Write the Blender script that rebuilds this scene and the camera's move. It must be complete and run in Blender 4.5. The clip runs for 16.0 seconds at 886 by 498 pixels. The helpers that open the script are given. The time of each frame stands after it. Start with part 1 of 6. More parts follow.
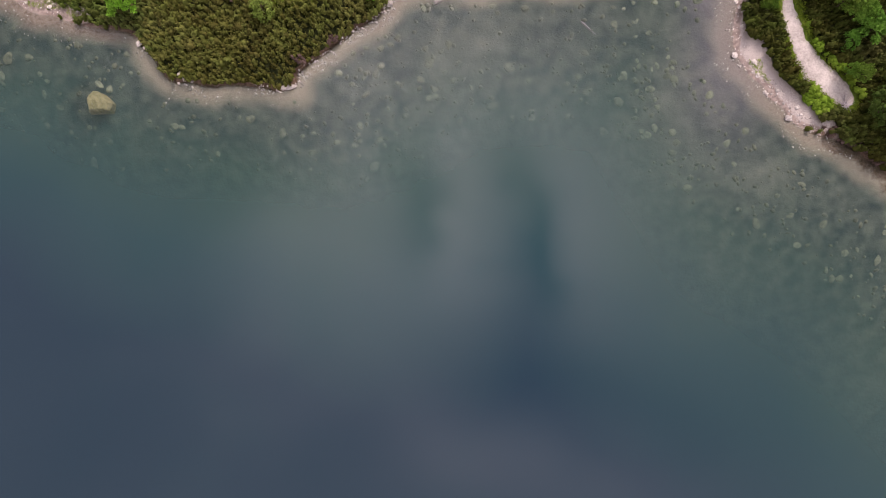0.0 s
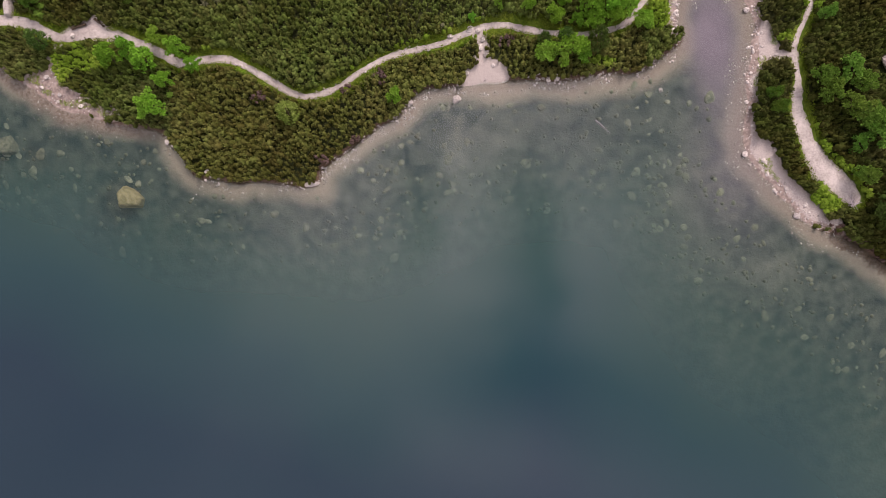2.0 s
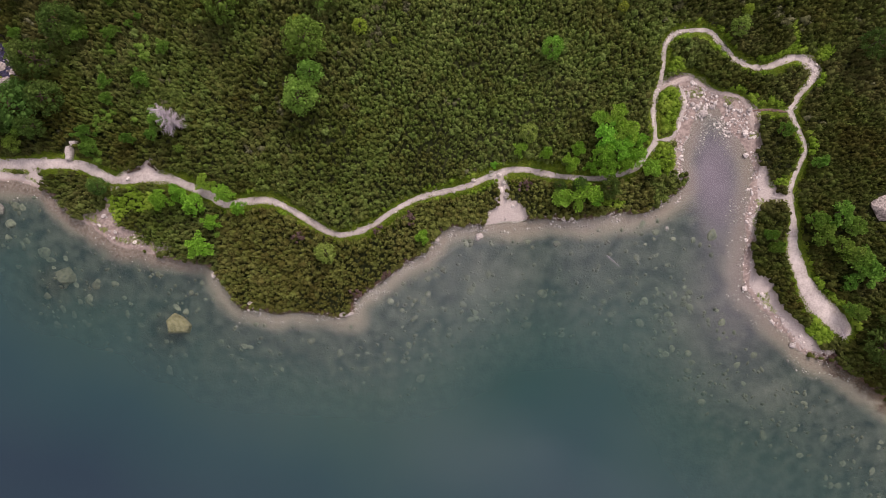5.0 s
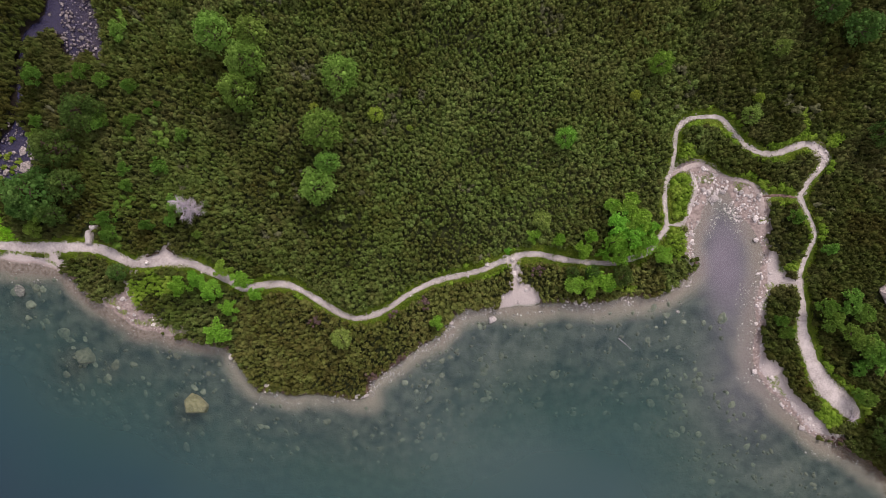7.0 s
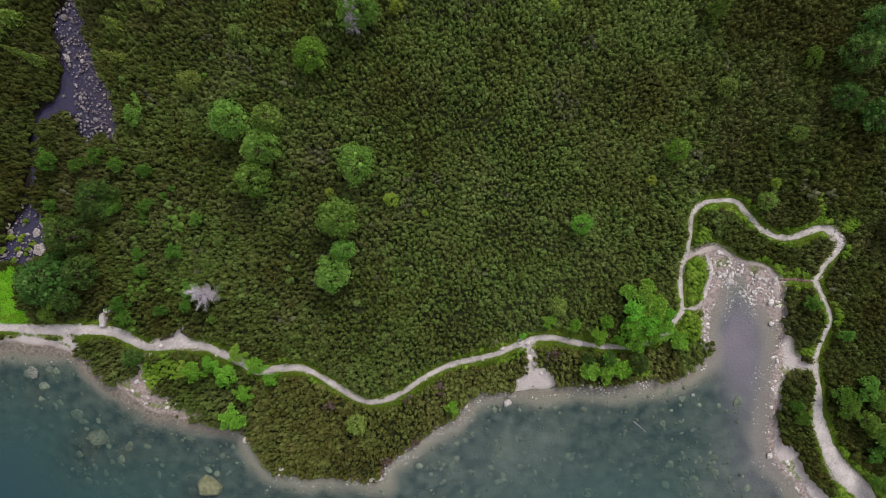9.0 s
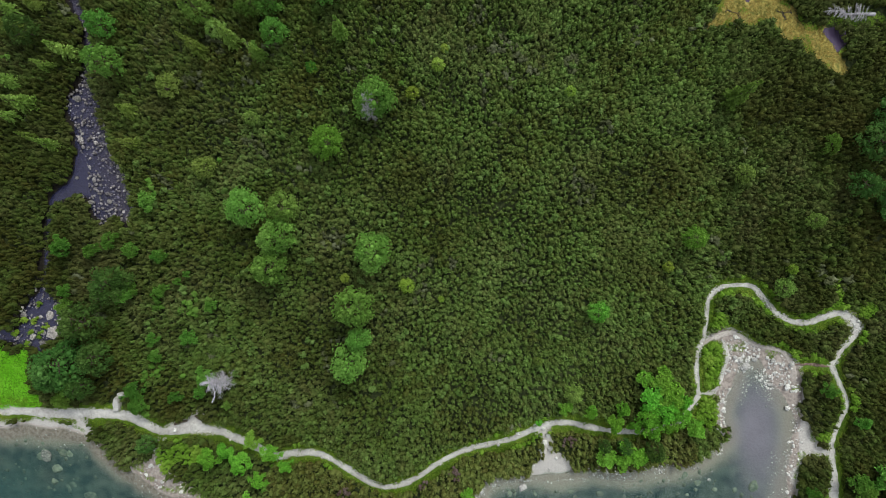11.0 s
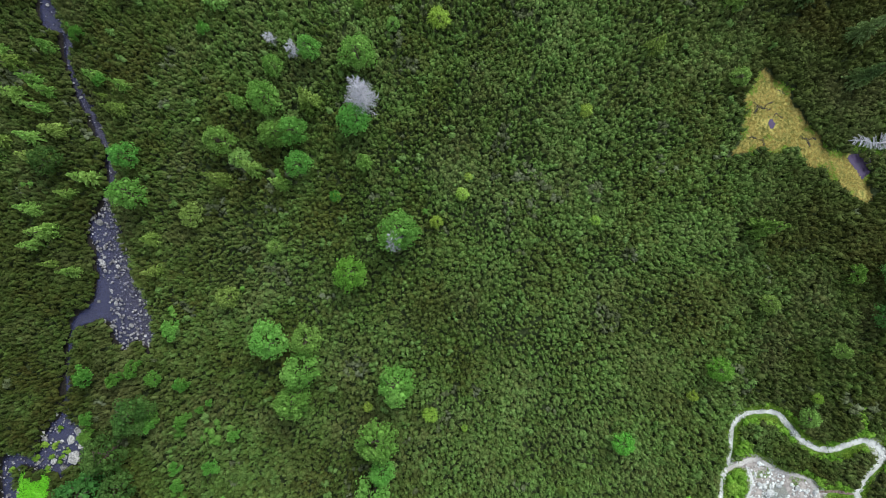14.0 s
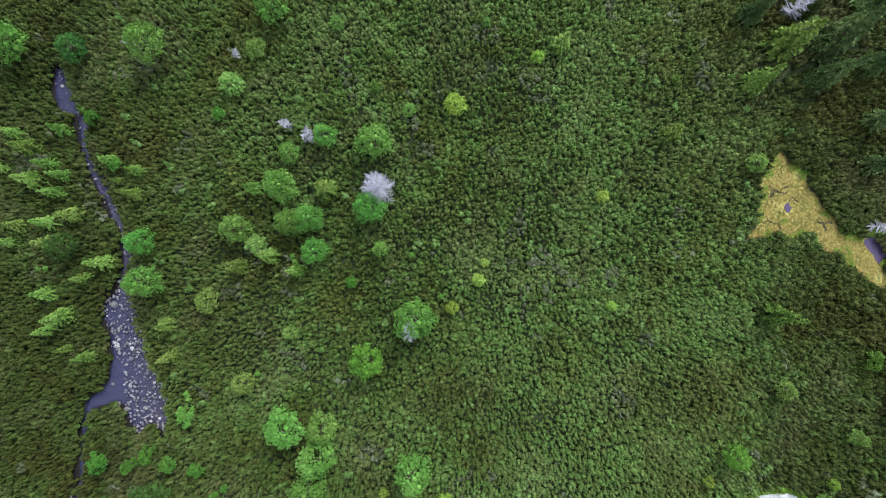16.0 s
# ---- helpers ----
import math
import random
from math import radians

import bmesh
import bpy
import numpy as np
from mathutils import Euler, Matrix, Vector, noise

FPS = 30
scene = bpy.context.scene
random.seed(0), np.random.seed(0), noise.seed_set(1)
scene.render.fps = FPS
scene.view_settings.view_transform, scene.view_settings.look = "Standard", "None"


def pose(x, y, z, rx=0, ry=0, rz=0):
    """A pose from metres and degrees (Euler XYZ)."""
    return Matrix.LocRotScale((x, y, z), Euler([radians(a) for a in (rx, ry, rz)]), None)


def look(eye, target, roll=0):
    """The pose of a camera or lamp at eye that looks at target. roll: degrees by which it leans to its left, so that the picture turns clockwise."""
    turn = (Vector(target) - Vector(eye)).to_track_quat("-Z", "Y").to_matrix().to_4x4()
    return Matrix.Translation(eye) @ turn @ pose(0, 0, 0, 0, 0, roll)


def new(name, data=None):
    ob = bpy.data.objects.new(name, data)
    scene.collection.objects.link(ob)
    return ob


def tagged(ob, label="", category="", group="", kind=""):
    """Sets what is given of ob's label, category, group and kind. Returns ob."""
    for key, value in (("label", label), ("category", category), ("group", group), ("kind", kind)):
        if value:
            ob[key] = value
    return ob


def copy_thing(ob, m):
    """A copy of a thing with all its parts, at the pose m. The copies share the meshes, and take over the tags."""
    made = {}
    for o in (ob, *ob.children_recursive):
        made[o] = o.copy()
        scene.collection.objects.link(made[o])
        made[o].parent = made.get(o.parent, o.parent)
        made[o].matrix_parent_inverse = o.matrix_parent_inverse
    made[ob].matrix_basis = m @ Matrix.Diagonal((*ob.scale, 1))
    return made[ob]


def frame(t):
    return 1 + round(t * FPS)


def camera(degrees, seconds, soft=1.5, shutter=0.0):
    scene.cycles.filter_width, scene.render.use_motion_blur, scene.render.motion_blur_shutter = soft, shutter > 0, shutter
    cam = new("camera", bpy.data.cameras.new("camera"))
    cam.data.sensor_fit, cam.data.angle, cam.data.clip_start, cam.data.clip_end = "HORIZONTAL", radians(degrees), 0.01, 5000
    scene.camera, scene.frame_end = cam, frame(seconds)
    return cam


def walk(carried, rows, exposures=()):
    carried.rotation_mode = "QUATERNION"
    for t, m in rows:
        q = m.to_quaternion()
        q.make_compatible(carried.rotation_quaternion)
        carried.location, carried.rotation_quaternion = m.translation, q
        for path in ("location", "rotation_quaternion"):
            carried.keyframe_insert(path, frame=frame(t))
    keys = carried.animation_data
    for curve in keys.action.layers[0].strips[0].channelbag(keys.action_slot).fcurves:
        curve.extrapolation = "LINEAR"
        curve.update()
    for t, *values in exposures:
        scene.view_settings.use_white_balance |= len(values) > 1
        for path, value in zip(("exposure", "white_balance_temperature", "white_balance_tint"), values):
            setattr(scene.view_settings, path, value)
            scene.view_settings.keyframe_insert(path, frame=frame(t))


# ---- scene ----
cam = camera(80.0, 16.0, soft=0.82)
METRES, EYE, TILT, LEAN, TURN = 118.0, 62.0, -87.0, 0.0, 0.0
PATH = [
    (0, -7.410, 4.504, 73.068, 0.610, -0.218, -3.195),
    (0.5, -7.758, 7.957, 73.423, 0.491, -0.142, -3.172),
    (1, -8.174, 11.426, 73.915, 0.415, -0.102, -3.116),
    (1.5, -8.618, 14.780, 74.648, 0.386, -0.076, -3.059),
    (2, -9.033, 18.091, 75.549, 0.398, -0.034, -2.986),
    (2.5, -9.502, 21.366, 76.656, 0.420, -0.022, -2.964),
    (3, -9.977, 24.683, 77.983, 0.411, -0.043, -2.952),
    (3.5, -10.403, 27.928, 79.351, 0.433, -0.024, -2.930),
    (4, -10.779, 31.065, 80.475, 0.539, 0.022, -2.882),
    (6.5, -12.511, 46.945, 83.725, 0.834, 0.250, -2.711),
    (7, -12.883, 50.409, 83.716, 0.724, 0.249, -2.692),
    (7.5, -13.272, 53.767, 83.709, 0.690, 0.264, -2.686),
    (8, -13.645, 57.109, 83.737, 0.680, 0.295, -2.663),
    (8.5, -14.139, 60.418, 83.716, 0.678, 0.259, -2.653),
    (9, -14.734, 63.561, 83.711, 0.765, 0.184, -2.607),
    (11.5, -17.075, 80.329, 83.511, 0.616, 0.103, -2.479),
    (12, -17.475, 83.510, 83.550, 0.718, 0.144, -2.451),
    (12.5, -18.001, 86.839, 83.545, 0.701, 0.115, -2.426),
    (13, -18.532, 90.156, 83.533, 0.704, 0.088, -2.440),
    (13.5, -18.973, 93.299, 83.518, 0.796, 0.118, -2.393),
    (14, -19.429, 96.490, 83.513, 0.857, 0.128, -2.394),
    (14.5, -19.935, 99.710, 83.521, 0.885, 0.105, -2.389),
    (15, -20.370, 102.902, 83.550, 0.934, 0.132, -2.383),
    (15.5, -20.858, 106.151, 83.563, 0.952, 0.116, -2.342),
    (16, -21.368, 109.373, 83.564, 0.981, 0.090, -2.312),
]
EXPOSURES = [(0, 0.50, 7550, 32), (1.5, 0.40, 7550, 32), (4, 0.31, 7550, 31), (7, 0.23, 7080, 27), (9, 0.17, 6780, 16), (11.5, 0.39, 6350, -3), (12.5, 0.52, 6150, -5), (14, 0.78, 5870, -3), (16, 1.06, 5600, 5)]      # seconds, stops, kelvin, tint
walk(cam, [(t, pose(*p)) for t, *p in PATH], EXPOSURES)

# ---- light ----
SUN_AZ, SUN_EL = radians(28), radians(48)      # azimuth from north towards east, elevation
world = bpy.data.worlds.new("overcast_sky")
scene.world = world
world.use_nodes = True
wn, wl = world.node_tree.nodes, world.node_tree.links
wn.clear()
w_out = wn.new("ShaderNodeOutputWorld")
w_bg = wn.new("ShaderNodeBackground")
w_sky = wn.new("ShaderNodeTexSky")
w_sky.sky_type, w_sky.sun_disc = "NISHITA", False
w_sky.sun_elevation, w_sky.sun_rotation = SUN_EL, SUN_AZ
w_dim = wn.new("ShaderNodeMix"); w_dim.data_type, w_dim.blend_type = "RGBA", "MULTIPLY"
w_dim.inputs[0].default_value = 1.0
w_dim.inputs[7].default_value = (0.14, 0.14, 0.14, 1)
w_co = wn.new("ShaderNodeTexCoord")


def sky_math(op, a, b, clamp=False):
    m = wn.new("ShaderNodeMath")
    m.operation, m.use_clamp = op, clamp
    for slot, v in zip(m.inputs, (a, b)):
        if isinstance(v, (int, float)):
            slot.default_value = v
        else:
            wl.new(v, slot)
    return m.outputs[0]


def sky_gap(u, v, cu, cv, ru, rv, turn):
    """A soft opening in the clouds, round the given place of the sky's vault: 1 in its middle."""
    ca, sa = math.cos(radians(turn)), math.sin(radians(turn))
    du, dv = sky_math("SUBTRACT", u, cu), sky_math("SUBTRACT", v, cv)
    a = sky_math("DIVIDE", sky_math("ADD", sky_math("MULTIPLY", du, ca), sky_math("MULTIPLY", dv, sa)), ru)
    b = sky_math("DIVIDE", sky_math("SUBTRACT", sky_math("MULTIPLY", dv, ca), sky_math("MULTIPLY", du, sa)), rv)
    r2 = sky_math("ADD", sky_math("MULTIPLY", a, a), sky_math("MULTIPLY", b, b))
    return sky_math("POWER", 2.718, sky_math("MULTIPLY", r2, -1.0))


w_xyz = wn.new("ShaderNodeSeparateXYZ")
wl.new(w_co.outputs["Generated"], w_xyz.inputs[0])
up = sky_math("MAXIMUM", w_xyz.outputs[2], 0.05)
w_noise = wn.new("ShaderNodeTexNoise")
w_noise.inputs["Scale"].default_value, w_noise.inputs["Detail"].default_value = 4.5, 4.0
wl.new(w_co.outputs["Generated"], w_noise.inputs["Vector"])
sway = sky_math("MULTIPLY", sky_math("SUBTRACT", w_noise.outputs["Fac"], 0.5), 0.30)
u, v = sky_math("ADD", sky_math("DIVIDE", w_xyz.outputs[0], up), sway), sky_math("SUBTRACT", sky_math("DIVIDE", w_xyz.outputs[1], up), sway)
# cloud, thickest and brightest overhead, with openings
gap = sky_math("ADD", sky_gap(u, v, 0.18, -0.26, 0.23, 0.12, -14), sky_gap(u, v, 0.145, 0.04, 0.06, 0.19, 0))
gap = sky_math("ADD", gap, sky_math("MULTIPLY", sky_gap(u, v, -0.05, 0.10, 0.04, 0.13, 0), 0.8), True)
dome = sky_gap(u, v, 0.06, 0.12, 0.37, 0.40, 0)
w_map = wn.new("ShaderNodeMapRange")
w_map.inputs["From Min"].default_value, w_map.inputs["From Max"].default_value = 0.3, 0.7
w_map.inputs["To Min"].default_value, w_map.inputs["To Max"].default_value = 0.66, 1.28
wl.new(w_noise.outputs["Fac"], w_map.inputs["Value"])
bank = sky_gap(u, v, 0.22, -0.42, 0.24, 0.08, -8)
glow = sky_math("MULTIPLY", sky_math("ADD", sky_math("ADD", sky_math("MULTIPLY", dome, 3.0), sky_math("MULTIPLY", bank, 1.1)), 0.72), w_map.outputs[0])
w_tint = wn.new("ShaderNodeMix"); w_tint.data_type, w_tint.blend_type = "RGBA", "MULTIPLY"
w_tint.inputs[0].default_value = 1.0
w_tint.inputs[6].default_value = (0.94, 0.965, 1.07, 1)
w_grey = wn.new("ShaderNodeCombineColor")
for k in range(3):
    wl.new(glow, w_grey.inputs[k])
wl.new(w_grey.outputs[0], w_tint.inputs[7])
w_cloud = wn.new("ShaderNodeMix"); w_cloud.data_type = "RGBA"
wl.new(sky_math("MULTIPLY", gap, 0.95), w_cloud.inputs[0])
wl.new(w_tint.outputs[2], w_cloud.inputs[6])
wl.new(w_sky.outputs[0], w_dim.inputs[6])
wl.new(w_dim.outputs[2], w_cloud.inputs[7])
wl.new(w_cloud.outputs[2], w_bg.inputs["Color"])
wl.new(w_bg.outputs[0], w_out.inputs[0])
w_bg.inputs["Strength"].default_value = 0.63

sun_data = bpy.data.lights.new("sun", "SUN")
sun_data.energy, sun_data.angle, sun_data.color = 2.2, radians(22), (1.0, 0.96, 0.90)
sun = new("sun", sun_data)
sun.matrix_world = look((60 * math.sin(SUN_AZ), 60 * math.cos(SUN_AZ), 100), (0, 0, 100 - 60 * math.tan(SUN_EL)))


# ---- materials ----
def material(name, dark, light, scale, rough=0.8, bump=0.3, detail=6.0, big=0.0, island=0.0, per_object=0.0, attribute="", third=None, coords="Object"):
    """A surface that mixes two colours by noise at two scales; island, per_object: value spread piece by piece; attribute: mixes in the third colour."""
    m = bpy.data.materials.new(name)
    m.use_nodes = True
    n, l = m.node_tree.nodes, m.node_tree.links
    b = n["Principled BSDF"]
    b.inputs["Roughness"].default_value = rough
    b.inputs["Specular IOR Level"].default_value = 0.25
    geo = n.new("ShaderNodeNewGeometry")
    fine = n.new("ShaderNodeTexNoise")
    fine.inputs["Scale"].default_value, fine.inputs["Detail"].default_value = scale, detail
    l.new(geo.outputs["Position"], fine.inputs["Vector"])
    ramp = n.new("ShaderNodeValToRGB")
    ramp.color_ramp.elements[0].position, ramp.color_ramp.elements[0].color = 0.36, (*dark, 1)
    ramp.color_ramp.elements[1].position, ramp.color_ramp.elements[1].color = 0.64, (*light, 1)
    fac = fine.outputs["Fac"]
    if big:
        wide = n.new("ShaderNodeTexNoise")
        wide.inputs["Scale"].default_value, wide.inputs["Detail"].default_value = big, 3.0
        l.new(geo.outputs["Position"], wide.inputs["Vector"])
        mixf = n.new("ShaderNodeMix")
        mixf.inputs[0].default_value = 0.55
        l.new(fine.outputs["Fac"], mixf.inputs[2])
        l.new(wide.outputs["Fac"], mixf.inputs[3])
        fac = mixf.outputs[0]
    l.new(fac, ramp.inputs["Fac"])
    colour = ramp.outputs["Color"]
    if attribute:
        at = n.new("ShaderNodeAttribute")
        at.attribute_name = attribute
        mix = n.new("ShaderNodeMix"); mix.data_type = "RGBA"
        mix.inputs[7].default_value = (*third, 1)
        l.new(at.outputs["Fac"], mix.inputs[0])
        l.new(colour, mix.inputs[6])
        colour = mix.outputs[2]
    for amount, source in ((island, geo.outputs["Random Per Island"]), (per_object, None)):
        if amount:
            if source is None:
                source = n.new("ShaderNodeObjectInfo").outputs["Random"]
            hsv = n.new("ShaderNodeHueSaturation")
            spread = n.new("ShaderNodeMapRange")
            spread.inputs["To Min"].default_value, spread.inputs["To Max"].default_value = 1 - amount, 1 + amount
            l.new(source, spread.inputs["Value"])
            l.new(spread.outputs[0], hsv.inputs["Value"])
            l.new(colour, hsv.inputs["Color"])
            colour = hsv.outputs["Color"]
    l.new(colour, b.inputs["Base Color"])
    if bump:
        bn = n.new("ShaderNodeBump")
        bn.inputs["Strength"].default_value, bn.inputs["Distance"].default_value = bump, 0.15
        l.new(fine.outputs["Fac"], bn.inputs["Height"])
        l.new(bn.outputs[0], b.inputs["Normal"])
    return m


def leafy(name, tones, big=0.05, island=0.35, tone="tone", tone_colour=None, gloss=0.65, hue=0.018, tuft=0.0):
    """Foliage: three greens over wide patches, spread leaf by leaf, some light passing through."""
    m = bpy.data.materials.new(name)
    m.use_nodes = True
    n, l = m.node_tree.nodes, m.node_tree.links
    b = n["Principled BSDF"]
    b.inputs["Roughness"].default_value = gloss
    b.inputs["Specular IOR Level"].default_value = 0.06
    geo = n.new("ShaderNodeNewGeometry")
    wide = n.new("ShaderNodeTexNoise")
    wide.inputs["Scale"].default_value, wide.inputs["Detail"].default_value, wide.inputs["Roughness"].default_value = big, 5.0, 0.6
    l.new(geo.outputs["Position"], wide.inputs["Vector"])
    ramp = n.new("ShaderNodeValToRGB")
    ramp.color_ramp.elements[0].position, ramp.color_ramp.elements[0].color = 0.36, (*tones[0], 1)
    ramp.color_ramp.elements[1].position, ramp.color_ramp.elements[1].color = 0.64, (*tones[2], 1)
    mid = ramp.color_ramp.elements.new(0.5)
    mid.color = (*tones[1], 1)
    l.new(wide.outputs["Fac"], ramp.inputs["Fac"])
    colour = ramp.outputs["Color"]
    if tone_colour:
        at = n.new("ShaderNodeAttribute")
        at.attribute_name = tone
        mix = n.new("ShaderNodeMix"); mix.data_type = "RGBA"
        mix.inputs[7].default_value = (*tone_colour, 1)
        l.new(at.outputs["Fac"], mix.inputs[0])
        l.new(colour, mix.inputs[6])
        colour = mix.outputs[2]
    info = n.new("ShaderNodeObjectInfo")
    add = n.new("ShaderNodeMath"); add.operation = "ADD"
    half = n.new("ShaderNodeMath"); half.operation = "MULTIPLY"; half.inputs[1].default_value = 0.6
    l.new(info.outputs["Random"], half.inputs[0])
    l.new(geo.outputs["Random Per Island"], add.inputs[0])
    l.new(half.outputs[0], add.inputs[1])
    spread = n.new("ShaderNodeMapRange")
    spread.inputs["From Max"].default_value = 1.6
    spread.inputs["To Min"].default_value, spread.inputs["To Max"].default_value = 1 - island, 1 + island
    hsv = n.new("ShaderNodeHueSaturation")
    turn = n.new("ShaderNodeMapRange")
    turn.inputs["To Min"].default_value, turn.inputs["To Max"].default_value = 0.5 - hue, 0.5 + hue
    l.new(info.outputs["Random"], turn.inputs["Value"])
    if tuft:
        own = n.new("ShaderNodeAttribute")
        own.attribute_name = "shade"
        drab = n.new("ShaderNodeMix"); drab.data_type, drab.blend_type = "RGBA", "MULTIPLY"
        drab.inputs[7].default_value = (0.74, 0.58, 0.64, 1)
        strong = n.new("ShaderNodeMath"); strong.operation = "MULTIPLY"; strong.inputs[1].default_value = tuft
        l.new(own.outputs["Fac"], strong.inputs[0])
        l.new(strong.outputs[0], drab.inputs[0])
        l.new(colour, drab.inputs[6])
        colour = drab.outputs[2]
    l.new(turn.outputs[0], hsv.inputs["Hue"])
    l.new(add.outputs[0], spread.inputs["Value"])
    l.new(spread.outputs[0], hsv.inputs["Value"])
    l.new(colour, hsv.inputs["Color"])
    l.new(hsv.outputs["Color"], b.inputs["Base Color"])
    back = n.new("ShaderNodeBsdfTranslucent")
    l.new(hsv.outputs["Color"], back.inputs["Color"])
    both = n.new("ShaderNodeMixShader")
    both.inputs[0].default_value = 0.22
    l.new(b.outputs[0], both.inputs[1])
    l.new(back.outputs[0], both.inputs[2])
    l.new(both.outputs[0], n["Material Output"].inputs["Surface"])
    return m


def water_material(name, body, clear, ripple, ripple_scale, murk=True, ior=1.33):
    """Water: a mirror by Fresnel over water that grows murky with depth (attribute depth, 0 to 1)."""
    m = bpy.data.materials.new(name)
    m.use_nodes = True
    n, l = m.node_tree.nodes, m.node_tree.links
    n.remove(n["Principled BSDF"])
    geo = n.new("ShaderNodeNewGeometry")
    wave = n.new("ShaderNodeTexNoise")
    wave.inputs["Scale"].default_value, wave.inputs["Detail"].default_value = ripple_scale, 4.0
    patch = n.new("ShaderNodeTexNoise")
    patch.inputs["Scale"].default_value, patch.inputs["Detail"].default_value = 0.035, 2.0
    l.new(geo.outputs["Position"], wave.inputs["Vector"])
    l.new(geo.outputs["Position"], patch.inputs["Vector"])
    bump = n.new("ShaderNodeBump")
    bump.inputs["Distance"].default_value = 0.05
    calm = n.new("ShaderNodeMapRange")
    calm.inputs["From Min"].default_value, calm.inputs["From Max"].default_value = 0.42, 0.62
    calm.inputs["To Min"].default_value, calm.inputs["To Max"].default_value = ripple * 0.25, ripple
    l.new(patch.outputs["Fac"], calm.inputs["Value"])
    l.new(calm.outputs[0], bump.inputs["Strength"])
    l.new(wave.outputs["Fac"], bump.inputs["Height"])
    fres = n.new("ShaderNodeFresnel")
    fres.inputs["IOR"].default_value = ior
    gloss = n.new("ShaderNodeBsdfGlossy")
    gloss.inputs["Roughness"].default_value = 0.035
    l.new(bump.outputs[0], fres.inputs["Normal"])
    l.new(bump.outputs[0], gloss.inputs["Normal"])
    deep = n.new("ShaderNodeBsdfDiffuse")
    at = n.new("ShaderNodeAttribute")
    at.attribute_name = "depth"
    tint = n.new("ShaderNodeValToRGB")
    for k, colour in enumerate(body):
        spot = k / (len(body) - 1)
        e = tint.color_ramp.elements[k] if k < 2 else tint.color_ramp.elements.new(spot)
        e.position, e.color = spot, (*colour, 1)
    sway = n.new("ShaderNodeMath"); sway.operation = "MULTIPLY_ADD"
    sway.inputs[1].default_value, sway.inputs[2].default_value = 0.22, -0.11
    l.new(patch.outputs["Fac"], sway.inputs[0])
    lean = n.new("ShaderNodeMath"); lean.operation = "ADD"
    l.new(sway.outputs[0], lean.inputs[0])
    reach = n.new("ShaderNodeAttribute")
    reach.attribute_name = "reach"
    l.new(reach.outputs["Fac"], lean.inputs[1])
    l.new(lean.outputs[0], tint.inputs["Fac"])
    l.new(tint.outputs["Color"], deep.inputs["Color"])
    see = n.new("ShaderNodeBsdfTransparent")
    see.inputs["Color"].default_value = (*clear, 1)
    under = n.new("ShaderNodeMixShader")
    l.new(at.outputs["Fac"], under.inputs[0])
    l.new(see.outputs[0], under.inputs[1])
    l.new(deep.outputs[0], under.inputs[2])
    top = n.new("ShaderNodeMixShader")
    l.new(fres.outputs[0], top.inputs[0])
    l.new(under.outputs[0], top.inputs[1])
    l.new(gloss.outputs[0], top.inputs[2])
    l.new(top.outputs[0], n["Material Output"].inputs["Surface"])
    return m


# pale tone colour fades to the base inside tufts, painting their inner shade
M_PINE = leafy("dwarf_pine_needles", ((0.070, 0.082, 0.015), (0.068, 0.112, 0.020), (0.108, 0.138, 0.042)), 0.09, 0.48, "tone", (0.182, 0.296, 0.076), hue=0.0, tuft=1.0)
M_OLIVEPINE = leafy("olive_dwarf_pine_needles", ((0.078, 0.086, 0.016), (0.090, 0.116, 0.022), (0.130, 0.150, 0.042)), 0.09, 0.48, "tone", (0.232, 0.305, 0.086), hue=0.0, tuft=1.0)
M_STONEPINE = leafy("stone_pine_needles", ((0.118, 0.245, 0.042), (0.165, 0.318, 0.056), (0.230, 0.395, 0.084)), 0.10, 0.50, hue=0.015)
M_DARKPINE = leafy("dark_pine_needles", ((0.055, 0.125, 0.027), (0.078, 0.162, 0.034), (0.115, 0.205, 0.050)), 0.3, 0.50)
M_BRIGHT = leafy("rowan_leaves", ((0.150, 0.375, 0.040), (0.205, 0.470, 0.055), (0.280, 0.545, 0.085)), 0.12, 0.45)
M_ALDER = leafy("alder_leaves", ((0.098, 0.220, 0.035), (0.138, 0.285, 0.045), (0.195, 0.345, 0.066)), 0.12, 0.45)
M_LONE = leafy("lone_tree_leaves", ((0.125, 0.300, 0.036), (0.170, 0.380, 0.050), (0.240, 0.450, 0.075)), 0.12, 0.45)
M_LIME = leafy("lime_leaves", ((0.230, 0.345, 0.045), (0.290, 0.415, 0.060), (0.360, 0.475, 0.090)), 0.12, 0.40)
M_OLIVE = leafy("olive_needles", ((0.165, 0.255, 0.052), (0.210, 0.315, 0.068), (0.270, 0.370, 0.095)), 0.12, 0.45)
M_SPRUCE = leafy("spruce_needles", ((0.165, 0.262, 0.050), (0.232, 0.345, 0.070), (0.315, 0.422, 0.102)), 0.12, 0.50)
M_DARKSPRUCE = leafy("dark_spruce_needles", ((0.090, 0.132, 0.042), (0.135, 0.185, 0.058), (0.200, 0.250, 0.088)), 0.12, 0.55)
M_DRY = leafy("dry_pine_twigs", ((0.095, 0.108, 0.048), (0.125, 0.138, 0.068), (0.165, 0.178, 0.105)), 0.3, 0.35, hue=0.0)
M_GRASS = leafy("path_grass", ((0.108, 0.178, 0.017), (0.148, 0.228, 0.024), (0.205, 0.276, 0.040)), 0.25, 0.42)
M_MEADOW = leafy("lush_meadow", ((0.190, 0.430, 0.020), (0.230, 0.490, 0.026), (0.260, 0.520, 0.040)), 0.35, 0.30)
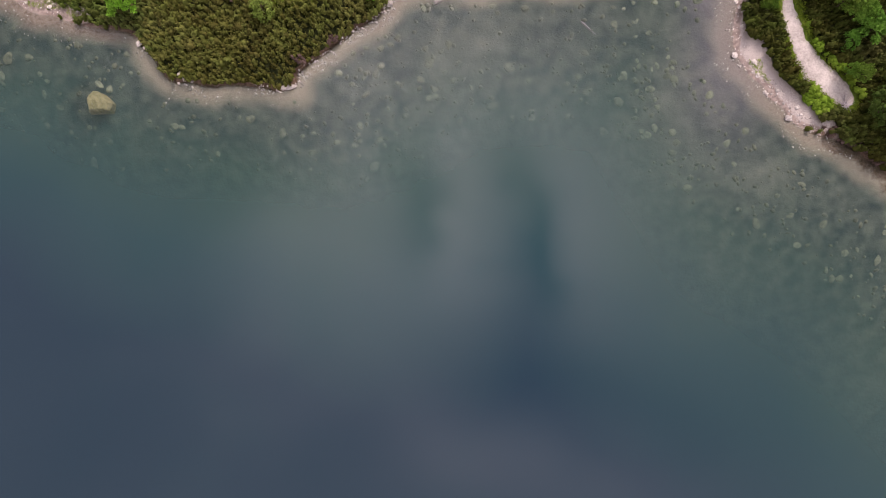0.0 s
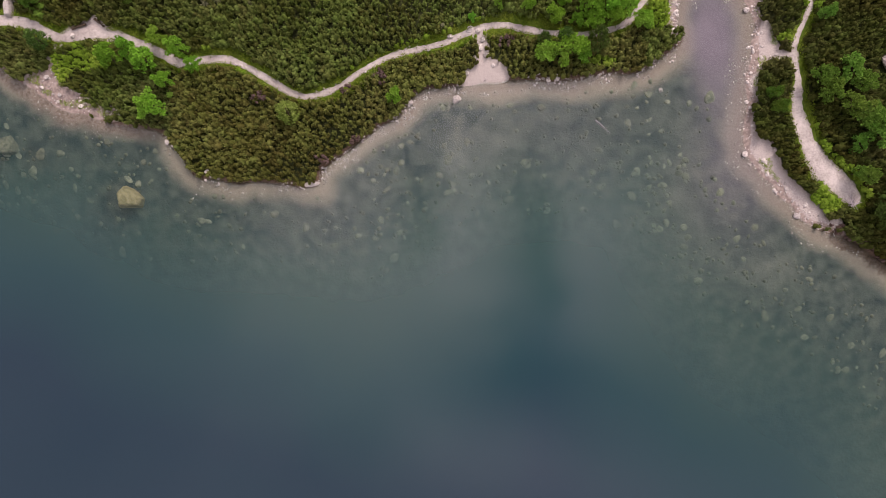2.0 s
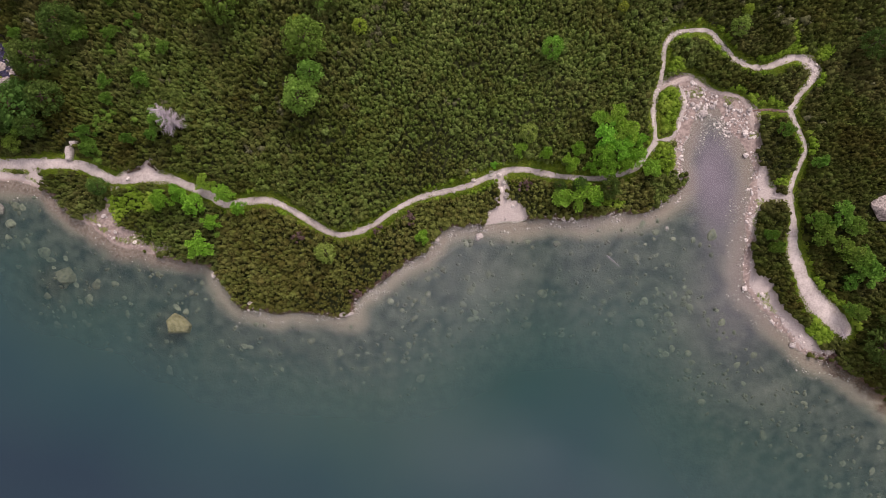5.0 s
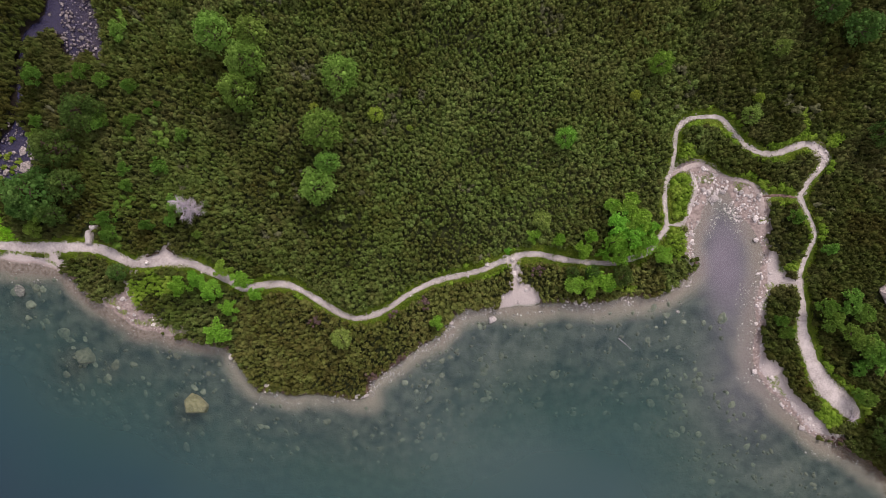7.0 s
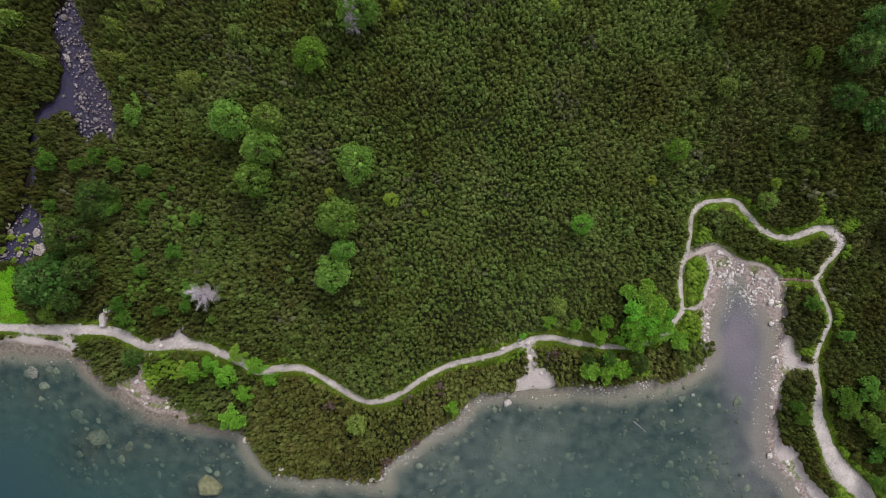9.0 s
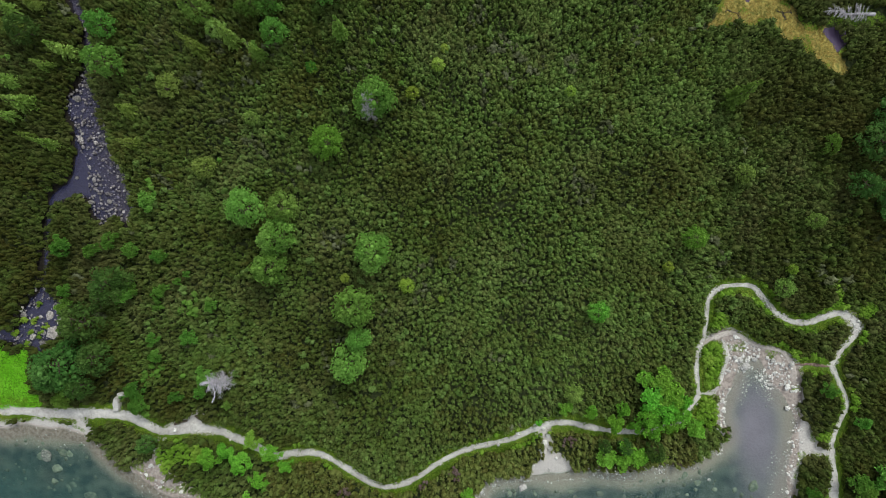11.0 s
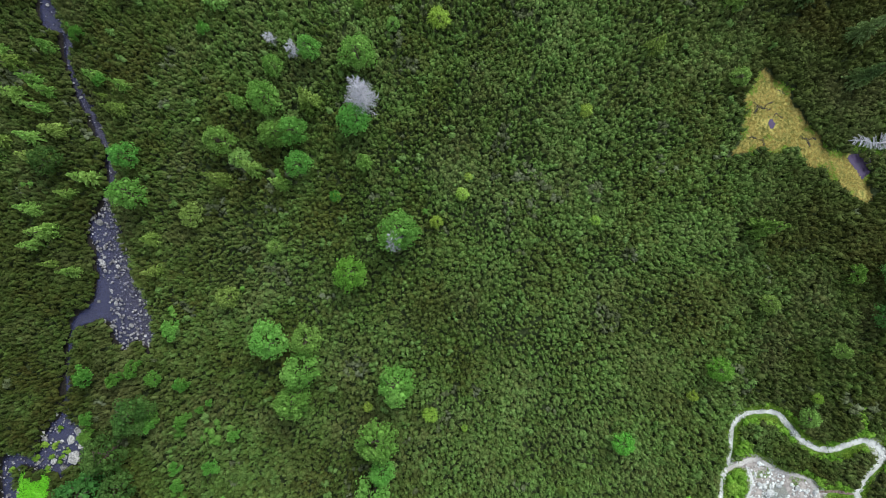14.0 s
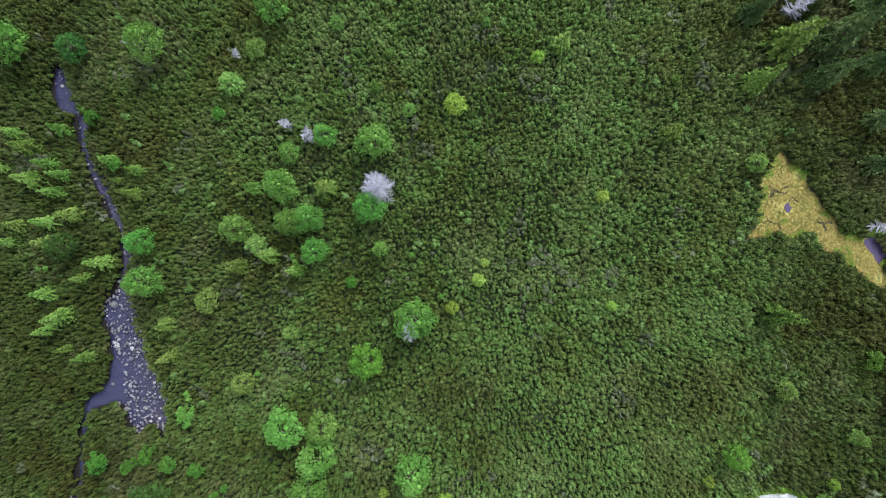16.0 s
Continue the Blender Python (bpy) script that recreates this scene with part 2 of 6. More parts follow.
M_BOGGRASS = leafy("bog_sedge", ((0.140, 0.142, 0.030), (0.275, 0.215, 0.048), (0.36, 0.282, 0.078)), 0.45, 0.45)
M_HEATH = leafy("red_brown_heath", ((0.115, 0.085, 0.070), (0.150, 0.110, 0.095), (0.190, 0.145, 0.130)), 0.5, 0.35)
M_PEAT = material("wet_peat", (0.018, 0.014, 0.012), (0.05, 0.04, 0.035), 4, 0.5, 0.4)
M_HERB = leafy("herb_leaves", ((0.078, 0.150, 0.022), (0.100, 0.190, 0.028), (0.135, 0.225, 0.042)), 0.15, 0.45)
M_SHOOT = leafy("young_shoot_leaves", ((0.090, 0.135, 0.030), (0.120, 0.172, 0.042), (0.160, 0.212, 0.062)), 0.4, 0.4)
M_BARK = material("bark", (0.055, 0.040, 0.028), (0.13, 0.10, 0.075), 9, 0.9, 0.6)
M_DEADWOOD = material("bleached_deadwood", (0.30, 0.28, 0.31), (0.48, 0.45, 0.49), 7, 0.85, 0.4, per_object=0.2)
M_PATH = material("pale_gravel_path", (0.31, 0.288, 0.276), (0.56, 0.531, 0.514), 3.5, 0.95, 0.5, 10.0, big=0.5)
M_STRAND = material("beige_trodden_gravel", (0.30, 0.262, 0.243), (0.51, 0.455, 0.425), 3.5, 0.95, 0.5, 9.0, big=0.5)
M_SOIL = material("trodden_soil", (0.12, 0.078, 0.062), (0.26, 0.185, 0.16), 3.5, 0.95, 0.5, 8.0)
M_GRANITE = material("granite_stone", (0.33, 0.315, 0.306), (0.63, 0.605, 0.588), 5, 0.8, 0.5, 8.0, per_object=0.3)
M_PEBBLE = material("pale_pebble", (0.26, 0.243, 0.235), (0.58, 0.55, 0.533), 5, 0.8, 0.4, 6.0, island=0.35)
M_LAKESTONE = material("algae_stone", (0.095, 0.118, 0.094), (0.205, 0.225, 0.168), 2, 0.7, 0.5, 6.0, per_object=0.3, island=0.22)
M_COBBLE = material("stream_cobble", (0.085, 0.075, 0.080), (0.27, 0.24, 0.24), 5, 0.7, 0.4, 6.0, island=0.45)
M_OCHRESTONE = material("ochre_stone", (0.23, 0.22, 0.12), (0.40, 0.37, 0.22), 1.6, 0.7, 0.5, 6.0)
M_STREAMSTONE = material("stream_stone", (0.130, 0.118, 0.116), (0.37, 0.335, 0.315), 4, 0.7, 0.5, 6.0, per_object=0.5)
M_WATER = water_material("lake_water", ((0.050, 0.088, 0.080), (0.026, 0.073, 0.064), (0.014, 0.050, 0.060), (0.012, 0.034, 0.054)), (0.84, 0.92, 0.89), 0.22, 3.5, ior=1.45)
M_STREAM = water_material("stream_water", ((0.032, 0.034, 0.080), (0.040, 0.042, 0.090)), (0.66, 0.65, 0.83), 0.6, 5.0)
M_BOGPOOL = water_material("bog_pool_water", ((0.090, 0.062, 0.120), (0.110, 0.076, 0.135)), (0.6, 0.5, 0.55), 0.1, 4.0)


# ---- the plan: shore, stream, paths (metres, x east, y north) ----
WEST_SHORE = [(-83.7,52.9), (-78.3,52.1), (-74.3,51.0), (-72.1,49.4), (-69.9,47.0), (-67.7,45.6), (-65.1,43.2), (-62.5,41.3), (-58.9,40.3), (-56.3,39.2), (-52.7,38.6), (-48.3,37.5), (-46.6,35.2), (-44.9,32.9), (-43.2,30.8), (-39.6,30.2), (-34.3,29.4), (-30.7,29.1), (-26.5,28.7), (-26.0,30.7), (-24.8,31.7), (-21.5,33.4), (-18.3,36.1), (-15.1,37.6), (-13.2,39.5), (-11.3,41.2), (-7.7,41.9)]
EAST_SHORE = [(-3.2,42.0), (1.2,42.1), (5.7,42.4), (10.2,42.0), (14.6,42.4), (19.1,42.6), (22.7,43.8), (25.5,45.7), (26.7,47.0), (25.9,49.7), (26.2,52.0), (27.1,53.6), (28.4,56.3), (29.0,58.3), (30.1,59.2), (31.9,58.8), (33.0,57.2), (34.2,54.9), (35.6,52.6), (36.8,50.7), (37.3,48.3), (36.7,43.9), (35.9,40.3), (35.6,36.8), (35.0,32.4), (35.3,29.7), (37.4,26.9), (40.3,23.2), (43.7,19.5), (48.0,17.4), (51.4,15.2), (54.6,12.4)]
PATH_WEST = [(-112,56.5), (-98,56), (-89,55.9), (-83.0,55.3), (-78.6,54.8), (-74.1,54.7), (-69.6,54.4), (-66.1,53.6), (-63.5,52.1), (-60.8,51.3), (-57.2,51.6), (-54.1,51.4), (-51.0,50.2), (-47.5,48.5), (-44.7,46.8), (-42.2,47.1)]
PATH_MID = [(-42.2,47.1), (-38.7,47.2), (-36.0,46.2), (-32.6,44.0), (-30.0,42.3), (-27.8,41.3), (-25.6,41.4), (-22.9,42.2), (-20.6,43.6), (-17.4,45.4), (-13.8,46.7), (-10.2,47.3), (-6.6,48.1), (-3.9,49.2), (-1.6,49.9), (1.5,50.0), (4.6,49.2), (7.6,48.6), (11.2,48.1), (13.8,48.1), (16.5,48.6), (18.8,49.4), (20.6,51.3), (22.2,53.4)]
PATH_LOOP = [(22.2,53.4), (22.1,55.2), (22.0,57.9), (22.3,60.1), (23.4,62.7), (24.0,65.8), (24.5,68.4), (25.9,69.9), (28.6,70.3), (31.3,70.0), (32.9,68.2), (34.6,66.0), (37.1,64.3), (39.8,64.0), (42.0,64.7), (44.3,65.3), (46.0,64.7), (47.3,63.3), (46.7,61.6), (44.8,59.6), (43.2,57.3)]
PATH_EAST = [(43.1,57.3), (44.2,54.4), (45.1,51.7), (45.0,50.3), (43.8,47.7), (42.5,44.7), (42.6,41.6), (42.8,39.8), (42.4,37.1), (42.6,34.5), (43.3,32.0), (44.4,29.1), (46.2,26.5), (48.4,24.3), (49.7,22.8)]
SPURS = [[(22.9,61.0), (23.9,61.8), (25.2,62.2), (26.2,62.6), (28.0,62.9), (29.6,62.0), (31.7,60.7), (34.9,59.9), (36.5,58.7), (37.3,56.9), (37.4,54.2)], [(26.2,62.0), (27.1,59.5), (26.3,56.8), (25.6,54.6)],
         [(22.6,53.6), (24.3,53.6), (25.5,54.4)], [(37.3,57.4), (40.0,57.4), (42.8,56.9)], [(39.7,43.9), (41.1,43.7), (42.8,43.8)]]
BARE = {
    "clearing": [(-61.2,51.6), (-59.6,53.0), (-57.6,53.6), (-56.2,54.4), (-54.9,53.0), (-52.9,51.2), (-56.8,51.0)],
    "patch": [(-63.1,50.2), (-62.5,50.2), (-63.1,47.4), (-62.5,45.8), (-60.7,44.1), (-57.9,42.2), (-54.4,40.8), (-54.6,39.2), (-58.6,40.2), (-62.2,41.4), (-65.2,43.2), (-67.6,45.8), (-65.7,46.9), (-63.9,47.1), (-63.6,48.5)],
    "apron": [(-3.3,49.2), (-1.7,49.4), (-1.4,47.6), (-1.1,45.8), (1.2,43.5), (1.6,42.3), (0.6,41.7), (-5.4,42.0), (-4.6,43.6), (-2.8,44.8), (-2.4,46.2), (-2.7,48.0)],
    "head": [(24.0,62.3), (25.3,63.8), (28.1,63.4), (30.0,62.3), (31.7,60.6), (34.3,59.9), (36.9,58.9), (38.2,57.0), (38.5,54.2), (38.6,52.0), (37.3,50.1), (36.7,50.1), (28.5,55.0), (26.9,53.3), (26.2,47.0), (24.8,48.4), (24.6,52.5), (25.7,55.1), (26.8,58.6), (26.4,61.3)],
    "east_beach": [(37.4,50.5), (39.3,47.8), (40.6,44.6), (43.0,44.0), (43.0,43.1), (39.5,43.5), (37.8,41.6), (36.7,38.5), (36.2,35.0), (36.4,32.2), (38.6,31.4), (39.6,27.3), (42.4,24.3), (44.9,21.8), (47.9,19.5), (48.6,17.5), (43.4,19.5), (40.1,22.9), (35.0,29.3), (34.8,35.1), (35.9,43.9)],
    "path_end": [(45.2,27.6), (47.2,26.9), (49.4,24.9), (50.2,22.9), (48.7,22.9), (47.2,25.0)],
    "corner": [(44.8,65.7), (46.5,65.4), (48.0,63.7), (47.7,62.2), (46.8,62.2), (45.6,64.4)],
    "west_strip": [(-98,54.6), (-83.4,54.0), (-78.0,53.5), (-74.0,53.3), (-72.9,51.7), (-74.1,50.8), (-78.1,51.9), (-83.5,52.6), (-98,53)],
}
STREAM_POOL = [(-72.7,106.8), (-71.4,107.2), (-70.1,103.6), (-69.4,100.0), (-68.2,96.3), (-66.9,92.7), (-65.7,90.0), (-65.8,83.7), (-68.1,85.6), (-69.9,83.9), (-71.7,85.8), (-72.7,88.5), (-74.7,88.6), (-77.4,87.8), (-78.1,89.2), (-75.5,91.3), (-74.5,93.9), (-74.0,96.6), (-74.3,100.2), (-75.1,103.8)]
STREAM_LOWER = [(-77.9,88.7), (-78.6,85.2), (-79.1,81.6), (-79.4,78.1), (-80.1,74.5), (-81.1,71.9)]
STREAM_MOUTH = [(-83.3,71.6), (-80.1,74.5), (-77.5,72.7), (-76.7,70.8), (-77.2,67.3), (-79.5,66.1), (-80.9,64.4), (-83.5,65.8), (-87.1,66.4), (-87.7,62.4), (-88.5,57.1), (-88.6,51), (-90.4,51), (-90.2,57.2), (-90.1,67.8), (-87.0,68.4), (-84.3,68.5)]
STREAM_UPPER = [(-71.9,107), (-71.2,112.0), (-71.7,116.5), (-72.6,117.8), (-73.8,121.0), (-75.1,123.3), (-76.1,126.0), (-77.1,129.2), (-77.2,132.3), (-77.4,134.1), (-78.3,135.5)]
UPPER_POOL = [(-81.2,135.1), (-81.6,139.1), (-81.2,142.2), (-80.0,141.9), (-78.9,139.4), (-77.7,135.8), (-77.7,134.2)]
MARSH = [(31.7,123.5), (32.9,122.1), (34.6,120.3), (35.7,117.2), (38.7,114.4), (39.8,110.8), (42.8,109.8), (44.5,108.9), (46.3,105.7), (46.4,102.7), (44.6,103.2), (42.6,105.0), (40.1,107.3), (37.0,108.3), (35.0,110.6), (31.9,110.3), (30.7,111.7), (28.9,111.3), (26.2,110.5), (27.2,113.1), (28.2,115.3), (28.4,118.4), (29.3,120.5), (30.8,122.7)]
BOG_POOLS = [[(31.5,116.1), (32.4,115.9), (32.6,115.3), (33.2,114.8), (32.6,114.4), (32.2,113.7), (31.9,114.7)], [(43.4,109.8), (45.6,110.0), (47.6,108.9), (47.3,107.2), (45.9,105.8), (44.9,107.3)]]
MEADOW = [(-87.0,64.5), (-86.1,65.5), (-84.2,63.9), (-82.9,65.6), (-82.2,62.6), (-82.3,59.0), (-80.3,56.6), (-84.9,56.5), (-88.1,57.1)]


def smooth(points, step=0.8, closed=False):
    """A Catmull-Rom line through the points, cut at even steps."""
    p = [Vector((*q, 0)) for q in points]
    n, out = len(p), []
    for i in range(n if closed else n - 1):
        a, b, c, d = (p[(i + k) % n] if closed else p[min(max(i + k, 0), n - 1)] for k in (-1, 0, 1, 2))
        m = max(1, round((c - b).length / step))
        for k in range(m):
            t = k / m
            q = 0.5 * (2 * b + (c - a) * t + (2 * a - 5 * b + 4 * c - d) * t * t + (3 * b - a - 3 * c + d) * t ** 3)
            out.append((q.x, q.y))
    if not closed:
        out.append((p[-1].x, p[-1].y))
    return np.array(out)


def lattice(ix, iy, seed):
    h = np.sin(ix * 127.1 + iy * 311.7 + seed * 74.7) * 43758.5453
    return h - np.floor(h)


def vnoise(x, y, size, seed=0):
    """Smooth noise from -1 to 1, with bumps of that size."""
    x, y = np.asarray(x, float) / size, np.asarray(y, float) / size
    ix, iy = np.floor(x), np.floor(y)
    u, v = x - ix, y - iy
    u, v = u * u * (3 - 2 * u), v * v * (3 - 2 * v)
    a, b = lattice(ix, iy, seed), lattice(ix + 1, iy, seed)
    c, d = lattice(ix, iy + 1, seed), lattice(ix + 1, iy + 1, seed)
    return 2 * ((a * (1 - u) + b * u) * (1 - v) + (c * (1 - u) + d * u) * v) - 1


def line_distance(x, y, line, closed=False):
    a = np.asarray(line)
    b = np.roll(a, -1, 0) if closed else a[1:]
    a = a if closed else a[:-1]
    best = np.full(x.shape, 1e9)
    for (ax, ay), (bx, by) in zip(a, b):
        dx, dy = bx - ax, by - ay
        t = np.clip(((x - ax) * dx + (y - ay) * dy) / max(dx * dx + dy * dy, 1e-9), 0, 1)
        best = np.minimum(best, (x - ax - t * dx) ** 2 + (y - ay - t * dy) ** 2)
    return np.sqrt(best)


def inside(x, y, polygon):
    a = np.asarray(polygon)
    b = np.roll(a, -1, 0)
    odd = np.zeros(x.shape, bool)
    for (ax, ay), (bx, by) in zip(a, b):
        if ay != by:
            odd ^= ((ay > y) != (by > y)) & (x < (bx - ax) * (y - ay) / (by - ay) + ax)
    return odd


def signed(x, y, polygon):
    """Distance to the polygon's edge, positive outside."""
    d = line_distance(x, y, polygon, True)
    return np.where(inside(x, y, polygon), -d, d)


SHORE = np.vstack([[(-1500, 75), (-260, 62), (-130, 54), (-98, 53.2)], smooth(WEST_SHORE + EAST_SHORE, 0.9), [(61, 7), (78, -12), (140, -90), (420, -400), (1500, -1100), (1500, -1500), (-1500, -1500)]])
PATHS = [(smooth(PATH_WEST), (0.8, 0.8, 0.8, 0.75, 0.62, 0.55), 0.0), (smooth(PATH_MID), (0.52, 0.45, 0.42, 0.45, 0.42, 0.45), 0.006), (smooth(PATH_LOOP), (0.40, 0.34, 0.32, 0.33, 0.38, 0.42, 0.44, 0.46, 0.56, 0.46, 0.40), 0.012), (smooth(PATH_EAST), (0.42, 0.40, 0.40, 0.40, 0.42, 0.42, 0.45, 0.75, 0.95, 1.05, 1.25, 1.45, 1.60, 1.2), 0.018)]
SPUR_LINES = [smooth(s, 0.6) for s in SPURS]
POOL_LINE, MOUTH_LINE, UPPER_LINE = smooth(STREAM_POOL, 0.7, True), smooth(STREAM_MOUTH, 0.7, True), smooth(UPPER_POOL, 0.7, True)
LOWER_RUN, UPPER_RUN = smooth(STREAM_LOWER, 0.8), smooth(STREAM_UPPER, 0.8)
MARSH_LINE, MEADOW_LINE = smooth(MARSH, 0.8, True), smooth(MEADOW, 0.8, True)


def lake_distance(x, y):
    return signed(x, y, SHORE) + 0.35 * vnoise(x, y, 1.7, 3)


def stream_distance(x, y):
    """Distance to the stream's edge, negative in the water."""
    far = np.full(x.shape, 60.0)
    near = (x < -50) & (y > 40) & (y < 175)
    if near.any():
        u, v = x[near], y[near]
        d = np.minimum(np.minimum(signed(u, v, POOL_LINE), signed(u, v, MOUTH_LINE)), signed(u, v, UPPER_LINE))
        d = np.minimum(d, line_distance(u, v, LOWER_RUN) - 0.48)
        d = np.minimum(d, line_distance(u, v, UPPER_RUN) - 0.75)
        far[near] = d + 0.2 * vnoise(u, v, 1.1, 8)
    return far


def stream_level(y):
    return 0.06 + 0.007 * np.clip(y - 58, 0, 120)


def bog_distance(x, y):
    far = np.full(x.shape, 60.0)
    near = (x > 10) & (x < 65) & (y > 90) & (y < 140)
    if near.any():
        far[near] = signed(x[near], y[near], MARSH_LINE) + 0.6 * vnoise(x[near], y[near], 1.5, 12) + 0.5 * vnoise(x[near], y[near], 3.2, 13)
    return far


BOG_LEVEL = 1.75


def height(x, y, d=None):
    """The ground's height, the lake's bed included."""
    x, y = np.asarray(x, float), np.asarray(y, float)
    d = lake_distance(x, y) if d is None else d
    land = 0.5 * (1 - np.exp(-np.maximum(d, 0) / 2.2)) + 0.026 * np.clip(d - 4, 0, 150) + 0.10 * vnoise(x, y, 4, 1) * np.clip(d / 4, 0, 1)
    e = np.maximum(-d, 0)
    bed = -(0.070 * e + 0.0065 * e * e) * (1.35 - 0.45 * np.clip((x + 30) / 25, 0, 1) - 0.25 * np.clip((x - 10) / 15, 0, 1)) - 0.02
    z = np.where(d > 0, land, np.maximum(bed, -14) + 0.06 * vnoise(x, y, 2.2, 2) * np.clip(e / 3, 0, 1))
    s = stream_distance(x, y)
    level = stream_level(y)
    cut = np.where(s < 0, level - 0.30 + 0.22 * np.exp(np.minimum(s, 0) / 0.8), level + 0.08 + 0.30 * np.maximum(s, 0))
    z = np.where(d > -0.5, np.minimum(z, cut), z)
    b = bog_distance(x, y)
    z = np.where(b < 3, BOG_LEVEL + (z - BOG_LEVEL) * np.clip(b / 3, 0, 1), z)
    for pool in BOG_POOLS:
        near = (np.abs(x - pool[0][0]) < 8) & (np.abs(y - pool[0][1]) < 8)
        if near.any():
            q = signed(x[near], y[near], np.array(pool))
            z[near] = np.where(q < 0, BOG_LEVEL - 0.25, z[near])
    return z


def widths(halves, count):
    """Half widths for each of the line's points, from a few given from its start to its end."""
    return np.interp(np.linspace(0, 1, count), np.linspace(0, 1, len(halves)), halves)


def path_distance(x, y):
    """Distance to the nearest path's edge."""
    best = np.full(x.shape, 1e9)
    for line, halves, _ in PATHS:
        half = widths(halves, len(line))
        for k in range(len(line) - 1):
            (ax, ay), (dx, dy) = line[k], line[k + 1] - line[k]
            t = np.clip(((x - ax) * dx + (y - ay) * dy) / max(dx * dx + dy * dy, 1e-9), 0, 1)
            best = np.minimum(best, np.hypot(x - ax - t * dx, y - ay - t * dy) - half[k])
    for line in SPUR_LINES:
        best = np.minimum(best, line_distance(x, y, line) - 0.35)
    return best


def bare_distance(x, y):
    best = np.full(x.shape, 1e9)
    for polygon in BARE.values():
        best = np.minimum(best, signed(x, y, np.array(polygon)))
    return best + 0.35 * vnoise(x, y, 1.7, 17) + 0.15 * vnoise(x, y, 0.8, 19)


# ---- mesh helpers ----
def mesh_of(name, verts, faces, mat, smooth_shade=False, **attributes):
    """A mesh from numpy arrays; faces is one array of triangles or of quads."""
    verts, faces = np.asarray(verts, np.float32), np.asarray(faces, np.int32)
    me = bpy.data.meshes.new(name)
    n, k = faces.shape
    me.vertices.add(len(verts))
    me.vertices.foreach_set("co", verts.ravel())
    me.loops.add(n * k)
    me.loops.foreach_set("vertex_index", faces.ravel())
    me.polygons.add(n)
    me.polygons.foreach_set("loop_start", np.arange(0, n * k, k, dtype=np.int32))
    if smooth_shade:
        me.polygons.foreach_set("use_smooth", np.ones(n, bool))
    me.update(calc_edges=True)
    for key, values in attributes.items():
        me.attributes.new(key, "FLOAT", "POINT").data.foreach_set("value", np.asarray(values, np.float32).ravel())
    me.materials.append(mat)
    return me


def bm_mesh(name, bm, mat):
    me = bpy.data.meshes.new(name)
    bm.to_mesh(me)
    bm.free()
    me.materials.append(mat)
    return me


def part(name, me, parent, label=""):
    ob = new(name, me)
    ob.parent = parent
    if label:
        tagged(ob, label)
    return ob


def grid_mesh(name, xs, ys, zfun, mat, **attributes):
    X, Y = np.meshgrid(xs, ys)
    x, y = X.ravel(), Y.ravel()
    z = zfun(x, y)
    c = len(xs)
    i = (np.arange(len(ys) - 1)[:, None] * c + np.arange(c - 1)[None, :]).ravel()
    faces = np.stack([i, i + 1, i + c + 1, i + c], 1)
    return mesh_of(name, np.stack([x, y, z], 1), faces, mat, True, **{k: f(x, y) for k, f in attributes.items()})


